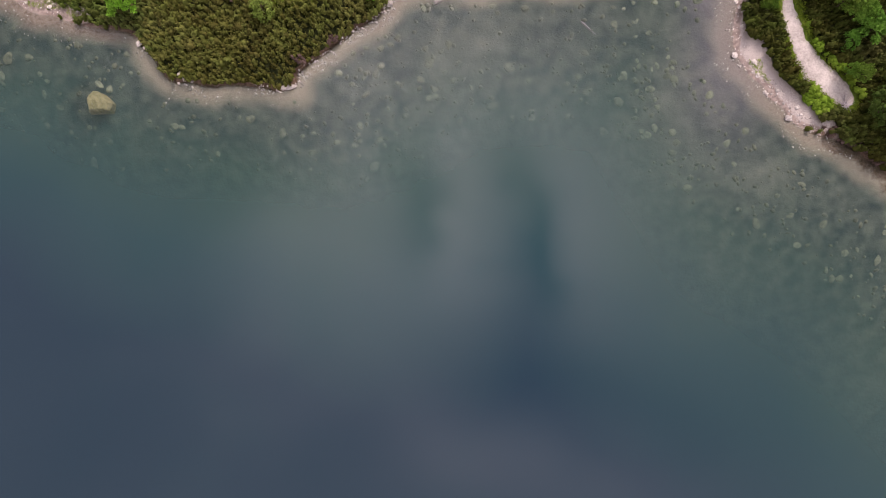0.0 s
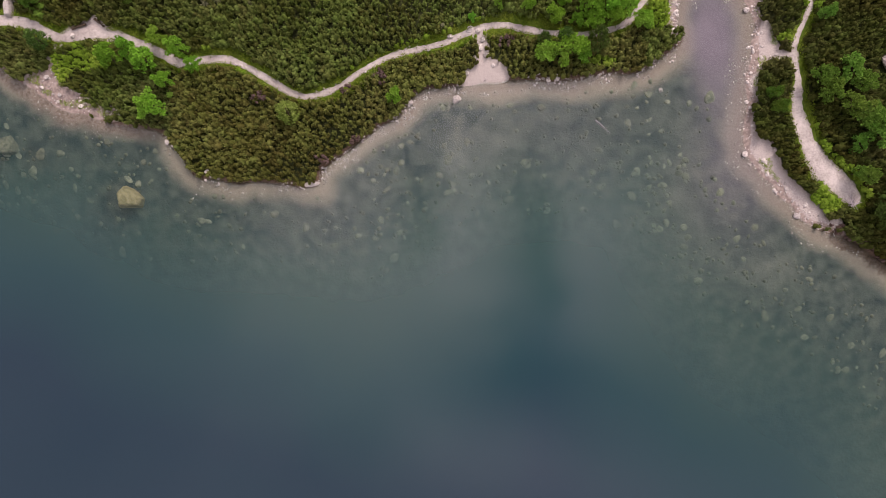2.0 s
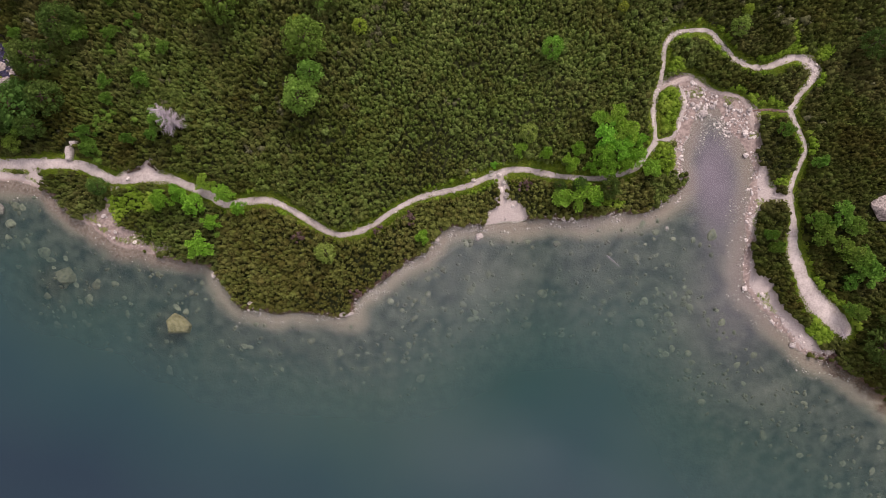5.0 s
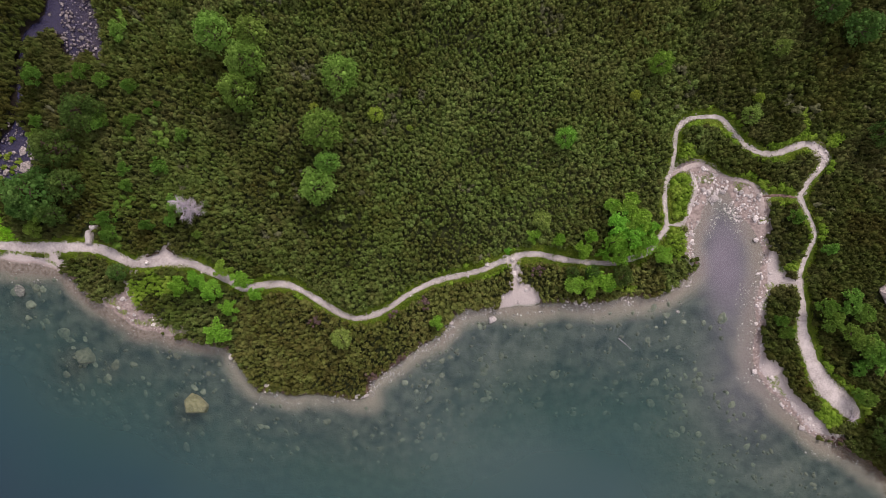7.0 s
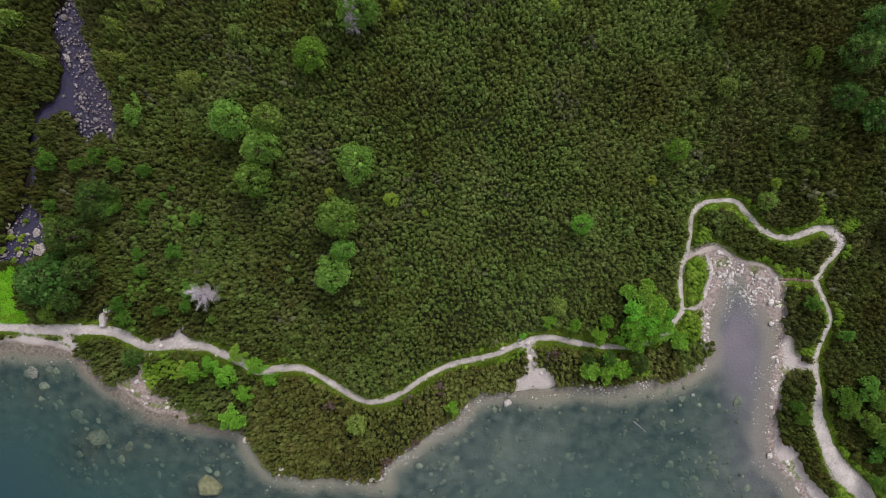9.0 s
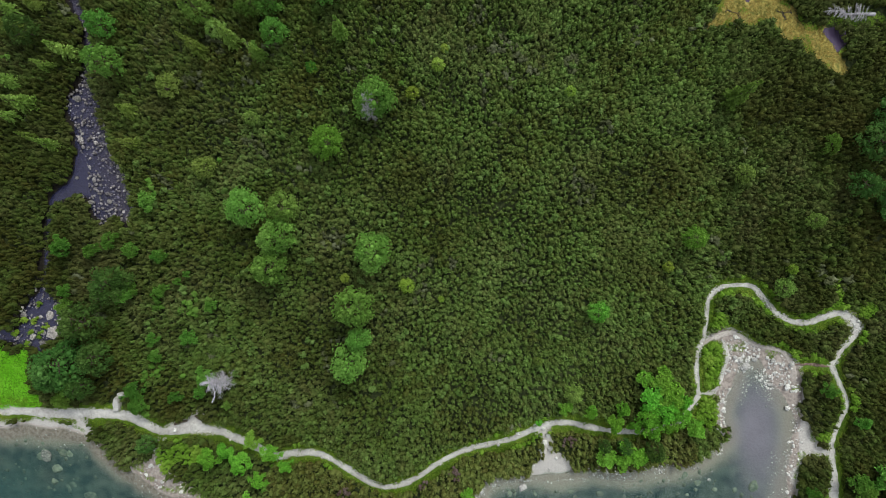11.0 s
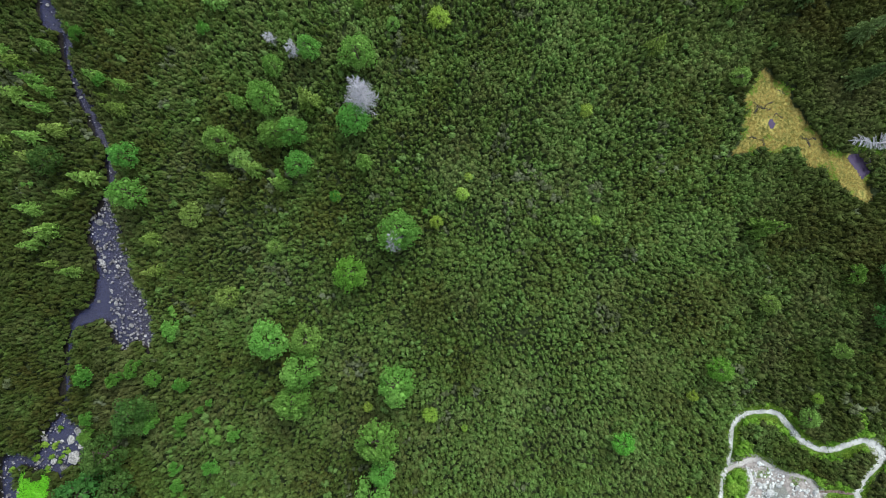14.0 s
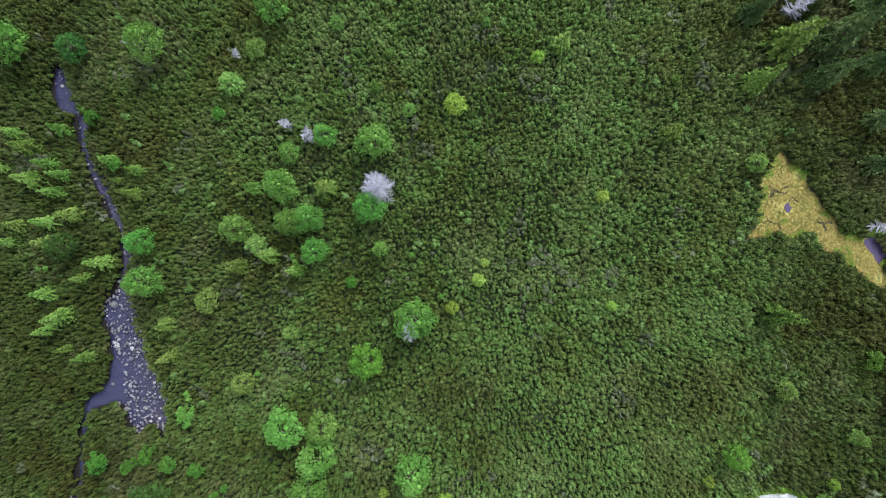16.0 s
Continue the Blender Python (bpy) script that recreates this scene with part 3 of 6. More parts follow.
# ---- ground, lake, stream ----
def ground_material():
    m = bpy.data.materials.new("ground_cover")
    m.use_nodes = True
    n, l = m.node_tree.nodes, m.node_tree.links
    b = n["Principled BSDF"]
    b.inputs["Roughness"].default_value = 0.95
    b.inputs["Specular IOR Level"].default_value = 0.1
    geo = n.new("ShaderNodeNewGeometry")
    tex = []
    for scale, detail in ((2.2, 8.0), (0.18, 4.0), (7.0, 6.0), (0.55, 6.0)):
        t = n.new("ShaderNodeTexNoise")
        t.inputs["Scale"].default_value, t.inputs["Detail"].default_value = scale, detail
        l.new(geo.outputs["Position"], t.inputs["Vector"])
        tex.append(t.outputs["Fac"])

    def two(a, c, fac, low=0.36, high=0.64):
        r = n.new("ShaderNodeValToRGB")
        r.color_ramp.elements[0].position, r.color_ramp.elements[0].color = low, (*a, 1)
        r.color_ramp.elements[1].position, r.color_ramp.elements[1].color = high, (*c, 1)
        l.new(fac, r.inputs["Fac"])
        return r.outputs["Color"]

    def over(base, top, name, soft=0.35, edge=(0.35, 0.65)):
        at = n.new("ShaderNodeAttribute")
        at.attribute_name = name
        add = n.new("ShaderNodeMath"); add.operation = "MULTIPLY_ADD"
        add.inputs[1].default_value, add.inputs[2].default_value = soft, -soft / 2
        l.new(tex[0], add.inputs[0])
        tot = n.new("ShaderNodeMath"); tot.operation = "ADD"; tot.use_clamp = True
        l.new(at.outputs["Fac"], tot.inputs[0])
        l.new(add.outputs[0], tot.inputs[1])
        st = n.new("ShaderNodeMapRange"); st.interpolation_type = "SMOOTHSTEP"
        st.inputs["From Min"].default_value, st.inputs["From Max"].default_value = edge
        l.new(tot.outputs[0], st.inputs["Value"])
        mix = n.new("ShaderNodeMix"); mix.data_type = "RGBA"
        l.new(st.outputs[0], mix.inputs[0])
        l.new(base, mix.inputs[6])
        l.new(top, mix.inputs[7])
        return mix.outputs[2]

    colour = two((0.022, 0.030, 0.012), (0.050, 0.060, 0.022), tex[0])
    colour = over(colour, two((0.022, 0.034, 0.010), (0.046, 0.064, 0.018), tex[0]), "wild")
    colour = over(colour, two((0.070, 0.140, 0.018), (0.13, 0.20, 0.032), tex[0]), "grass")
    colour = over(colour, two((0.145, 0.142, 0.038), (0.36, 0.285, 0.082), tex[0], 0.36, 0.62), "bog")
    colour = over(colour, two((0.330, 0.303, 0.290), (0.52, 0.486, 0.468), tex[2], 0.3, 0.7), "sand")
    colour = over(colour, two((0.205, 0.170, 0.156), (0.380, 0.326, 0.300), tex[0], 0.36, 0.66), "gravel", 0.5)
    colour = over(colour, two((0.225, 0.198, 0.168), (0.385, 0.350, 0.300), tex[2]), "bed", 0.3)
    colour = over(colour, two((0.060, 0.040, 0.028), (0.20, 0.145, 0.110), tex[2]), "litter", 0.6)
    colour = over(colour, two((0.195, 0.148, 0.131), (0.33, 0.268, 0.240), tex[0]), "ruddy", 0.4, (0.2, 0.9))
    colour = over(colour, two((0.022, 0.048, 0.052), (0.112, 0.142, 0.124), tex[3], 0.36, 0.68), "silt", 0.5, (0.0, 1.0))
    colour = over(colour, two((0.130, 0.156, 0.142), (0.205, 0.226, 0.200), tex[3], 0.34, 0.68), "milk", 0.4, (0.0, 1.0))
    colour = over(colour, two((0.205, 0.172, 0.222), (0.258, 0.220, 0.275), tex[1], 0.3, 0.7), "inlet", 0.1, (0.0, 1.0))
    colour = over(colour, two((0.046, 0.041, 0.043), (0.190, 0.165, 0.160), tex[2], 0.38, 0.7), "stream", 0.2)
    # bare peat bank, near-black because the undercut's shade is put into its colour
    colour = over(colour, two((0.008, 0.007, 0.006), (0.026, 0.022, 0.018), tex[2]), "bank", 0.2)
    l.new(colour, b.inputs["Base Color"])
    bn = n.new("ShaderNodeBump")
    bn.inputs["Strength"].default_value, bn.inputs["Distance"].default_value = 0.5, 0.2
    l.new(tex[0], bn.inputs["Height"])
    l.new(bn.outputs[0], b.inputs["Normal"])
    return m


def spread_axis(low, high, step, far, extra=()):
    core = np.arange(low, high + step / 2, step)
    out = [high + step * 1.45 ** k for k in range(1, 40)]
    out = [v for v in out if v < far] + [far]
    back = [low - step * 1.45 ** k for k in range(1, 40)]
    back = [v for v in back if v > -far] + [-far]
    return np.array(sorted([*back, *core, *out]))


def soft(d, width=0.5):
    """1 well inside (d negative), 0 well outside, over the given width."""
    return np.clip(0.5 - d / (2 * width), 0, 1)


xs = spread_axis(-96, 70, 0.5, 1500)
ys = np.unique(np.concatenate([[v for v in spread_axis(-50, 165, 1.0, 1500)], np.arange(8, 76, 0.5)]))
GX, GY = np.meshgrid(xs, ys)
gx, gy = GX.ravel(), GY.ravel()
gd = lake_distance(gx, gy)
gp = path_distance(gx, gy)
masks = {
    "grass": soft(np.minimum(gp - 0.8 - 0.7 * vnoise(gx, gy, 3.0, 5), signed(gx, gy, MEADOW_LINE)), 0.5),
    "wild": soft(np.minimum(np.minimum(gx + 95, 58 - gx), 153 - gy), 1.0) * (gd > 0),
    "bog": soft(bog_distance(gx, gy), 0.6),
    "sand": soft(np.minimum(np.minimum(bare_distance(gx, gy) - 0.35, gp + 0.25), np.maximum(gd - 0.4, -5 - gd)), 0.4) * np.clip((gd + 0.6) / 0.7, 0, 1),
    "gravel": np.maximum(soft(np.minimum(signed(gx, gy, np.array(BARE["head"])), signed(gx, gy, np.array(BARE["patch"]))), 0.5), 0.85 * soft(gd - 0.8 - 0.5 * vnoise(gx, gy, 2.5, 20), 0.4) * (gx > 33) * (gd > -0.6)),
    "inlet": np.clip(np.exp(-(((gx - 31.4) / 3.9) ** 2 + ((gy - 47.5) / 9.0) ** 2)) + 0.45 * np.exp(-(((gx - 33) / 8) ** 2 + ((gy - 27) / 13) ** 2)), 0, 1) * (gd < 0),
    "litter": np.maximum(soft(np.abs(gd - 0.15) - 0.42, 0.3) * (bare_distance(gx, gy) > 0.2), soft(np.abs(gd + 0.3) - 1.5, 0.8) * (gx > 46) * (gy < 19) * (0.75 + 0.3 * vnoise(gx, gy, 1.6, 18))) * (gx > -74) * (gx < 75),
    "ruddy": soft(np.abs(gd + 0.9) - 1.1, 0.7) * np.maximum(np.clip((-46 - gx) / 6, 0, 1), 0.55 * np.clip((gx + 22) / 8, 0, 1) * np.clip((52 - gx) / 5, 0, 1)),
    "bed": soft(gd + 0.3, 0.6),
    "silt": np.clip((-gd - 1.05 - 0.35 * np.clip((gx + 30) / 25, 0, 1) + 0.8 * vnoise(gx, gy, 5, 14)) / 2.6, 0, 1),
    "milk": np.clip((-gd - 2) / 5, 0, 1) * np.clip((gx + 28) / 22, 0, 1) * np.clip(0.30 + 0.34 * vnoise(gx, gy, 6.5, 15) + 0.22 * vnoise(gx, gy, 2.1, 16), 0, 1),
    # strip along the stream's edge: peat with the overhang's shade painted in
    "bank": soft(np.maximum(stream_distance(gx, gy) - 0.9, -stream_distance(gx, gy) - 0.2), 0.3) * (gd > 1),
    "stream": soft(stream_distance(gx, gy), 0.35) * (gd > -2),
}
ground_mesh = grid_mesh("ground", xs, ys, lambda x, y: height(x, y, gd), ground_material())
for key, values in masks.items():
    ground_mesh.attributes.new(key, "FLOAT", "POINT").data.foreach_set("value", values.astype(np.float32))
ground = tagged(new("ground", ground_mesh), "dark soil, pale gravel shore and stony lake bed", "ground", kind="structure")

wx, wy = spread_axis(-96, 70, 1.0, 1490), spread_axis(-60, 62, 1.0, 1490)
wy = wy[wy < 66]


# boulders that rise near the lake's surface: x, y, size
ROCKS = [(-53.9,28.6,3.4), (-47.5,36.0,1.1), (-41.8,31.2,1.2), (21.8,39.4,1.3), (30.6,38.3,2.1), (34.9,29.9,1.0), (41.8,20.7,1.0), (23.5,39.8,0.7), (-79.8,45.6,2.2), (-78.5,48.2,1.9), (-72.0,36.5,2.6), (-66.5,35.5,1.6), (-67.0,24.5,1.9), (-74,20.5,1.5), (-56.5,36.5,1.0), (-51.5,33.5,1.3), (-62.5,30.5,1.4), (36.2,53.9,1.2), (36.3,50.6,1.0), (-12.9,39.6,0.8)]


def lake_murk(x, y):
    e = np.maximum(-height(x, y), 0)
    for bx, by, size in ROCKS[:12] + ROCKS[14:16]:
        e = np.minimum(e, 0.25 + 0.5 * np.maximum(np.hypot(x - bx, y - by) - size * 0.6, 0))
    clear = np.exp(-((x - 31.4) / 4.5) ** 2 - ((y - 47.5) / 8.5) ** 2)
    return (1 - np.exp(-e / (1.75 + 0.45 * np.clip((x + 28) / 22, 0, 1)))) * (1 - 0.7 * clear)


lake = tagged(new("lake_water", grid_mesh("lake_water", wx, wy, lambda x, y: x * 0, M_WATER, depth=lake_murk, reach=lambda x, y: np.clip(-lake_distance(x, y) / (42 + 12 * np.clip((x + 30) / 30, 0, 1)) + 0.12 * np.clip((-28 - x) / 15, 0, 1), 0, 1))), "dark blue-green mountain lake, shallow and clear at its shore", "lake", kind="structure")
lake.visible_shadow = False

sx, sy = np.arange(-96, -60, 1.0), np.arange(53, 150, 1.0)
stream = tagged(new("stream_water", grid_mesh("stream_water", sx, sy, lambda x, y: np.where(stream_distance(x, y) < 3, stream_level(y), stream_level(y) - 0.35), M_STREAM, depth=lambda x, y: np.clip(0.58 - 0.085 * (x + 75 - 0.18 * (106 - y)), 0.16, 0.58))), "shallow stony stream with violet-grey water", "stream", kind="structure")
stream.visible_shadow = False

for pool in BOG_POOLS:
    line = smooth(pool, 0.3, True)
    bm = bmesh.new()
    bm.faces.new([bm.verts.new((px, py, BOG_LEVEL - 0.07)) for px, py in line])
    me = bm_mesh("bog_pool", bm, M_BOGPOOL)
    me.attributes.new("depth", "FLOAT", "POINT").data.foreach_set("value", np.full(len(line), 0.75, np.float32))
    tagged(new("bog_pool", me), "small dark pool of bog water", "pool", kind="structure")


def ribbon(line, half, lift, seed, mat, name, label):
    """A trodden path that follows the ground, with frayed edges and a slightly hollow middle."""
    p = np.asarray(line)
    p = p[np.r_[True, np.linalg.norm(np.diff(p, axis=0), axis=1) > 0.05]]
    t = np.gradient(p, axis=0)
    t /= np.linalg.norm(t, axis=1)[:, None]
    nrm = np.stack([-t[:, 1], t[:, 0]], 1)
    s = np.arange(len(p)) * 1.0
    half = widths(half, len(p))
    fade = np.clip(0.25 + 0.75 * np.minimum(s, len(p) - 1 - s) / 4, 0, 1) if lift > 0.02 else np.ones(len(p))
    rows = []
    for k, u in enumerate((-1.15, -0.8, -0.3, 0.3, 0.8, 1.15)):
        side = half * fade * (1 + 0.28 * vnoise(s, s * 0 + k // 3, 2.6, seed) + 0.14 * vnoise(s, s * 0 + k // 3, 1.0, seed + 1))
        q = p + nrm * (side * u)[:, None]
        edge = -0.06 if abs(u) > 1 else (0.05 if abs(u) > 0.5 else 0.03)
        rows.append(np.column_stack([q, height(q[:, 0], q[:, 1]) + edge + lift + 0.02]))
    v = np.stack(rows, 1)
    n, c = v.shape[:2]
    i = (np.arange(n - 1)[:, None] * c + np.arange(c - 1)[None, :]).ravel()
    me = mesh_of(name, v.reshape(-1, 3), np.stack([i, i + 1, i + c + 1, i + c], 1), mat, True)
    return tagged(new(name, me), label, "path", kind="structure")


for k, (line, half, lift) in enumerate(PATHS):
    ribbon(smooth([tuple(q) for q in line[:-1:2]] + [tuple(line[-1])], 0.4), half, lift, 20 + k, M_PATH, "path", "pale trodden gravel footpath")
for k, line in enumerate(SPUR_LINES):
    ribbon(smooth([tuple(q) for q in line], 0.35), (0.20,) if k == 3 else (0.32,), 0.024 + 0.005 * k, 40 + k, (M_STRAND, M_PATH, M_PATH, M_SOIL, M_PATH)[k], "path", "faint side path of brown soil" if k == 3 else "narrow trodden side path of pale gravel")


# ---- dwarf pine thicket ----
rng = np.random.default_rng(7)


def clump_template(seed, blades=10):
    """A dwarf pine tuft one metre across: a lumpy dome shingled with upturned needle sprays, all quads."""
    r = np.random.default_rng(seed)
    v, tip = [], []
    # pale needle tips, graded dark inside so hollow shade is put into tone
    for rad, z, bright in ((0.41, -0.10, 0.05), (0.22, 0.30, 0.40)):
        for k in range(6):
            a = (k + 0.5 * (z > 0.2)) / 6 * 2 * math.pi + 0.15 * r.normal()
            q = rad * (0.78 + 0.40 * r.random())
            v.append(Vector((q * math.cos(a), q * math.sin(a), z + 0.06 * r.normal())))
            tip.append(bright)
    quads = [(k, (k + 1) % 6, 6 + (k + 1) % 6, 6 + k) for k in range(6)] + [(6, 7, 8, 9), (6, 9, 10, 11)]
    for k in range(blades):
        f = (k + 0.4) / blades
        a = k * 2.399963 + r.normal() * 0.35
        e = radians(82 - 78 * f ** 0.8)
        n = Vector((math.cos(e) * math.cos(a), math.cos(e) * math.sin(a), math.sin(e)))
        base = Vector((n.x * 0.41, n.y * 0.41, n.z * 0.42 - 0.02)) * (0.78 + 0.32 * r.random())
        down = Vector((math.cos(a) * math.sin(e), math.sin(a) * math.sin(e), -math.cos(e)))
        along = (down * 0.55 + n * 0.75 + Vector((0, 0, 0.25)) + Vector(r.normal(size=3)) * 0.30).normalized()
        side = (along.cross(n) + Vector(r.normal(size=3)) * 0.25)
        side = (side - along * side.dot(along)).normalized()
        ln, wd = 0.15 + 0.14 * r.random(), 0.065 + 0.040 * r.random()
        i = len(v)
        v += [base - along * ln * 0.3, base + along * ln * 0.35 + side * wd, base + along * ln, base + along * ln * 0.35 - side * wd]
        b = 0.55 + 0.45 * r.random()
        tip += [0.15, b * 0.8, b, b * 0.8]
        quads.append((i, i + 1, i + 2, i + 3))
    return np.array([tuple(q) for q in v]), np.array(quads), np.array(tip)


def scatter(templates, x, y, z, size, tall, tone, name, mat, seed, lean=0.0, drab=None):
    """One mesh of all the copies of the templates at the given places."""
    r = np.random.default_rng(seed)
    pick = r.integers(0, len(templates), len(x))
    verts, faces, tones, shades, start = [], [], [], [], 0
    for k, (tv, tf, tt) in enumerate(templates):
        w = np.nonzero(pick == k)[0]
        if not len(w):
            continue
        a = r.random(len(w)) * 2 * math.pi
        ca, sa = np.cos(a)[:, None], np.sin(a)[:, None]
        s, h = size[w][:, None], tall[w][:, None]
        vx = (tv[None, :, 0] * ca - tv[None, :, 1] * sa) * s
        vy = (tv[None, :, 0] * sa + tv[None, :, 1] * ca) * s
        vz = tv[None, :, 2] * h
        if lean:
            vx = vx + vz * (r.normal(size=(len(w), 1)) * lean)
            vy = vy + vz * (r.normal(size=(len(w), 1)) * lean)
        v = np.stack([vx + x[w][:, None], vy + y[w][:, None], vz + z[w][:, None]], 2)
        verts.append(v.reshape(-1, 3))
        # dwarf pine templates carry low inner tones, painting in the shade there
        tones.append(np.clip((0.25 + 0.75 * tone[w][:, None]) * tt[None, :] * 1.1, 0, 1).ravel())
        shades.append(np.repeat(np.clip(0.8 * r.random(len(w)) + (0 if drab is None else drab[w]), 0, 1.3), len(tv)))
        faces.append((tf[None] + (start + np.arange(len(w)) * len(tv))[:, None, None]).reshape(-1, 4))
        start += len(w) * len(tv)
    return mesh_of(name, np.vstack(verts), np.vstack(faces), mat, False, tone=np.concatenate(tones), shade=np.concatenate(shades))


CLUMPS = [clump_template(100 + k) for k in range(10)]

# a jittered lattice of tufts wherever nothing else covers the ground
STEP = 0.585
lx, ly = np.meshgrid(np.arange(-95, 58, STEP), np.arange(10, 153, STEP * 0.88))
lx = lx + (np.arange(lx.shape[0]) % 2 * STEP / 2)[:, None]
lx, ly = lx.ravel(), ly.ravel()
lx, ly = lx + rng.normal(0, 0.16, lx.shape), ly + rng.normal(0, 0.16, ly.shape)
ld = lake_distance(lx, ly)
keep = ld > 0.12
lx, ly, ld = lx[keep], ly[keep], ld[keep]
lp, lb, ls, lm = path_distance(lx, ly), bare_distance(lx, ly), stream_distance(lx, ly), bog_distance(lx, ly)
lv = signed(lx, ly, MEADOW_LINE)
fringe = 0.45 + 0.70 * np.clip(vnoise(lx, ly, 3.0, 5) + 0.2, 0, 1)
for cx, cy, cr in ((-68.6, 56.1, 1.5), (-67.8, 57.6, 0.9), (56.5, 41.2, 2.8), (-51.1, 59.5, 0.8), (45.4, 110.9, 1.3), (47.8, 110.6, 1.6), (50.3, 110.9, 1.6), (52.5, 111.0, 1.3)):
    lb = np.minimum(lb, np.hypot(lx - cx, ly - cy) - cr - 0.1)
keep = (lp > fringe) & (lb > -0.1) & (ls > -0.02 + 0.2 * vnoise(lx, ly, 2.0, 43)) & (rng.random(lx.shape) > 0.5 * np.clip(1.3 - ((lx - 37) / 12) ** 2 - ((ly - 141) / 11) ** 2, 0, 1)) & (lm > 0.25) & (lv > 0.3) & (rng.random(lx.shape) > 0.03 + 0.10 * (vnoise(lx, ly, 4.0, 37) > 0.45))
lx, ly, lp = lx[keep], ly[keep], lp[keep]
lz = height(lx, ly)
# tall and low patches, and thin places
roll = 0.5 + 0.5 * vnoise(lx, ly, 9, 31)
tall_at = 0.85 + 0.45 * roll + 0.30 * vnoise(lx, ly, 2.6, 32)
size = 0.66 + 0.30 * np.clip(vnoise(lx, ly, 7, 47), 0, 1) * rng.random(lx.shape) + 0.46 * rng.random(lx.shape) ** 1.6 + 0.60 * rng.random(lx.shape) ** 3 * np.clip((lx - 8) / 20, 0, 1) + 0.16 * vnoise(lx, ly, 3.5, 36) + 0.14 * vnoise(lx, ly, 6, 33)
# a low, fine-leaved clearing in the middle of the thicket
fine = np.clip(1.5 * np.exp(-(((lx + 7.2 + 0.25 * (ly - 86)) / 3.2) ** 2 + ((ly - 86) / 6.0) ** 2)) + 0.5 * vnoise(lx, ly, 2.5, 54) * np.exp(-(((lx + 7) / 6) ** 2 + ((ly - 86) / 9) ** 2)), 0, 1)
size = size * (1 - 0.18 * fine)
tall_at = tall_at - 0.15 * fine
tall_at = tall_at - 0.4 * np.exp(-((lx - 3) ** 2 + (ly - 58) ** 2) / 60)
top = lz + tall_at * np.clip(0.45 + 0.5 * lp, 0.5, 1) + rng.normal(0, 0.22, lx.shape)
# patchy growth; paler middle, darker east and west also paint in lens falloff
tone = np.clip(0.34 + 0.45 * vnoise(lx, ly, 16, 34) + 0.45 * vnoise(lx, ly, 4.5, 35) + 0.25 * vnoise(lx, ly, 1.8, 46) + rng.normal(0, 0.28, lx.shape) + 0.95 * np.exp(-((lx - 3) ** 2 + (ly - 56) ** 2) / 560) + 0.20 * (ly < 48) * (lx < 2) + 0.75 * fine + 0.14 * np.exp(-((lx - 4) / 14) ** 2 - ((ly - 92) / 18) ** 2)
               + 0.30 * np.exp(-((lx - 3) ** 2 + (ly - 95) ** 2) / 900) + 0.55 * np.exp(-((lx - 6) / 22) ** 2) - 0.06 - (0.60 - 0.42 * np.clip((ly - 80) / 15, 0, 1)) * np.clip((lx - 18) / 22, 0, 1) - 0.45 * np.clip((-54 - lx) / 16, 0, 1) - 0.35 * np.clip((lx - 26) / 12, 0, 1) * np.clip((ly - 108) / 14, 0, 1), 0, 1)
# leafy herbs in place of pine beside the paths and on small islands of green
lush = np.zeros(lx.shape, bool)
for cx, cy, rx, ry in ((24.3, 57.6, 1.7, 4.0), (25.6, 65.2, 1.5, 1.2), (23.2, 50.6, 1.8, 2.6), (18.5, 51.6, 2.0, 1.2), (41.3, 46.2, 1.6, 1.0), (14.5, 44.0, 2.4, 0.8), (-58.5, 47.9, 4.5, 1.6), (-61.5, 46.8, 2.0, 1.6), (46.2, 23.2, 2.6, 2.6), (44.1, 68.0, 0.6, 2.6), (48.6, 65.6, 1.5, 1.2)):
    lush |= ((lx - cx) / rx) ** 2 + ((ly - cy) / ry) ** 2 < 1 + 0.4 * vnoise(lx, ly, 1.5, 38)
lush |= (lp < 0.6 + 0.8 * vnoise(lx, ly, 4.0, 39)) & (lx > -60)
me = scatter(CLUMPS, lx[lush], ly[lush], lz[lush] + 0.45 + 0.25 * rng.random(lush.sum()), size[lush] * 1.05, 0.9 + 0.3 * rng.random(lush.sum()), tone[lush], "leafy_herbs", M_GRASS, 49, 0.15)
tagged(new("leafy_herbs", me), "bright green leafy herbs beside the footpath", "herbs", kind="stuff")
# dry, greyish tufts in a few patches
dry = ~lush & (ly > 50) & (vnoise(lx, ly, 5.0, 41) * 0.6 + vnoise(lx, ly, 1.9, 42) * 0.4 > 0.56 + 0.10 * np.clip((lx - 18) / 4, 0, 1)) & (rng.random(lx.shape) < 0.55)
me = scatter(CLUMPS, lx[dry], ly[dry], top[dry] - 0.5, size[dry], 1.2 + 0.4 * rng.random(dry.sum()), tone[dry], "dry_thicket", M_DRY, 48, 0.2)
tagged(new("dry_thicket", me), "dry greyish dwarf pine tufts within the green thicket", "thicket", kind="stuff")
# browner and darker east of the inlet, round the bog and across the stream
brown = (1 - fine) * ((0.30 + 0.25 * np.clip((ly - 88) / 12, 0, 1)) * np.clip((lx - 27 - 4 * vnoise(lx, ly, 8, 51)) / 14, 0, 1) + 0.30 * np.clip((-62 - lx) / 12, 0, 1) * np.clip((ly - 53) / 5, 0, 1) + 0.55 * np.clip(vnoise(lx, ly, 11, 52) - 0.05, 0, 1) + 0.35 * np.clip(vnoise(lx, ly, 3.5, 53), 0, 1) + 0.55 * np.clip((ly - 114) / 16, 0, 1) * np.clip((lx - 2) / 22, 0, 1))
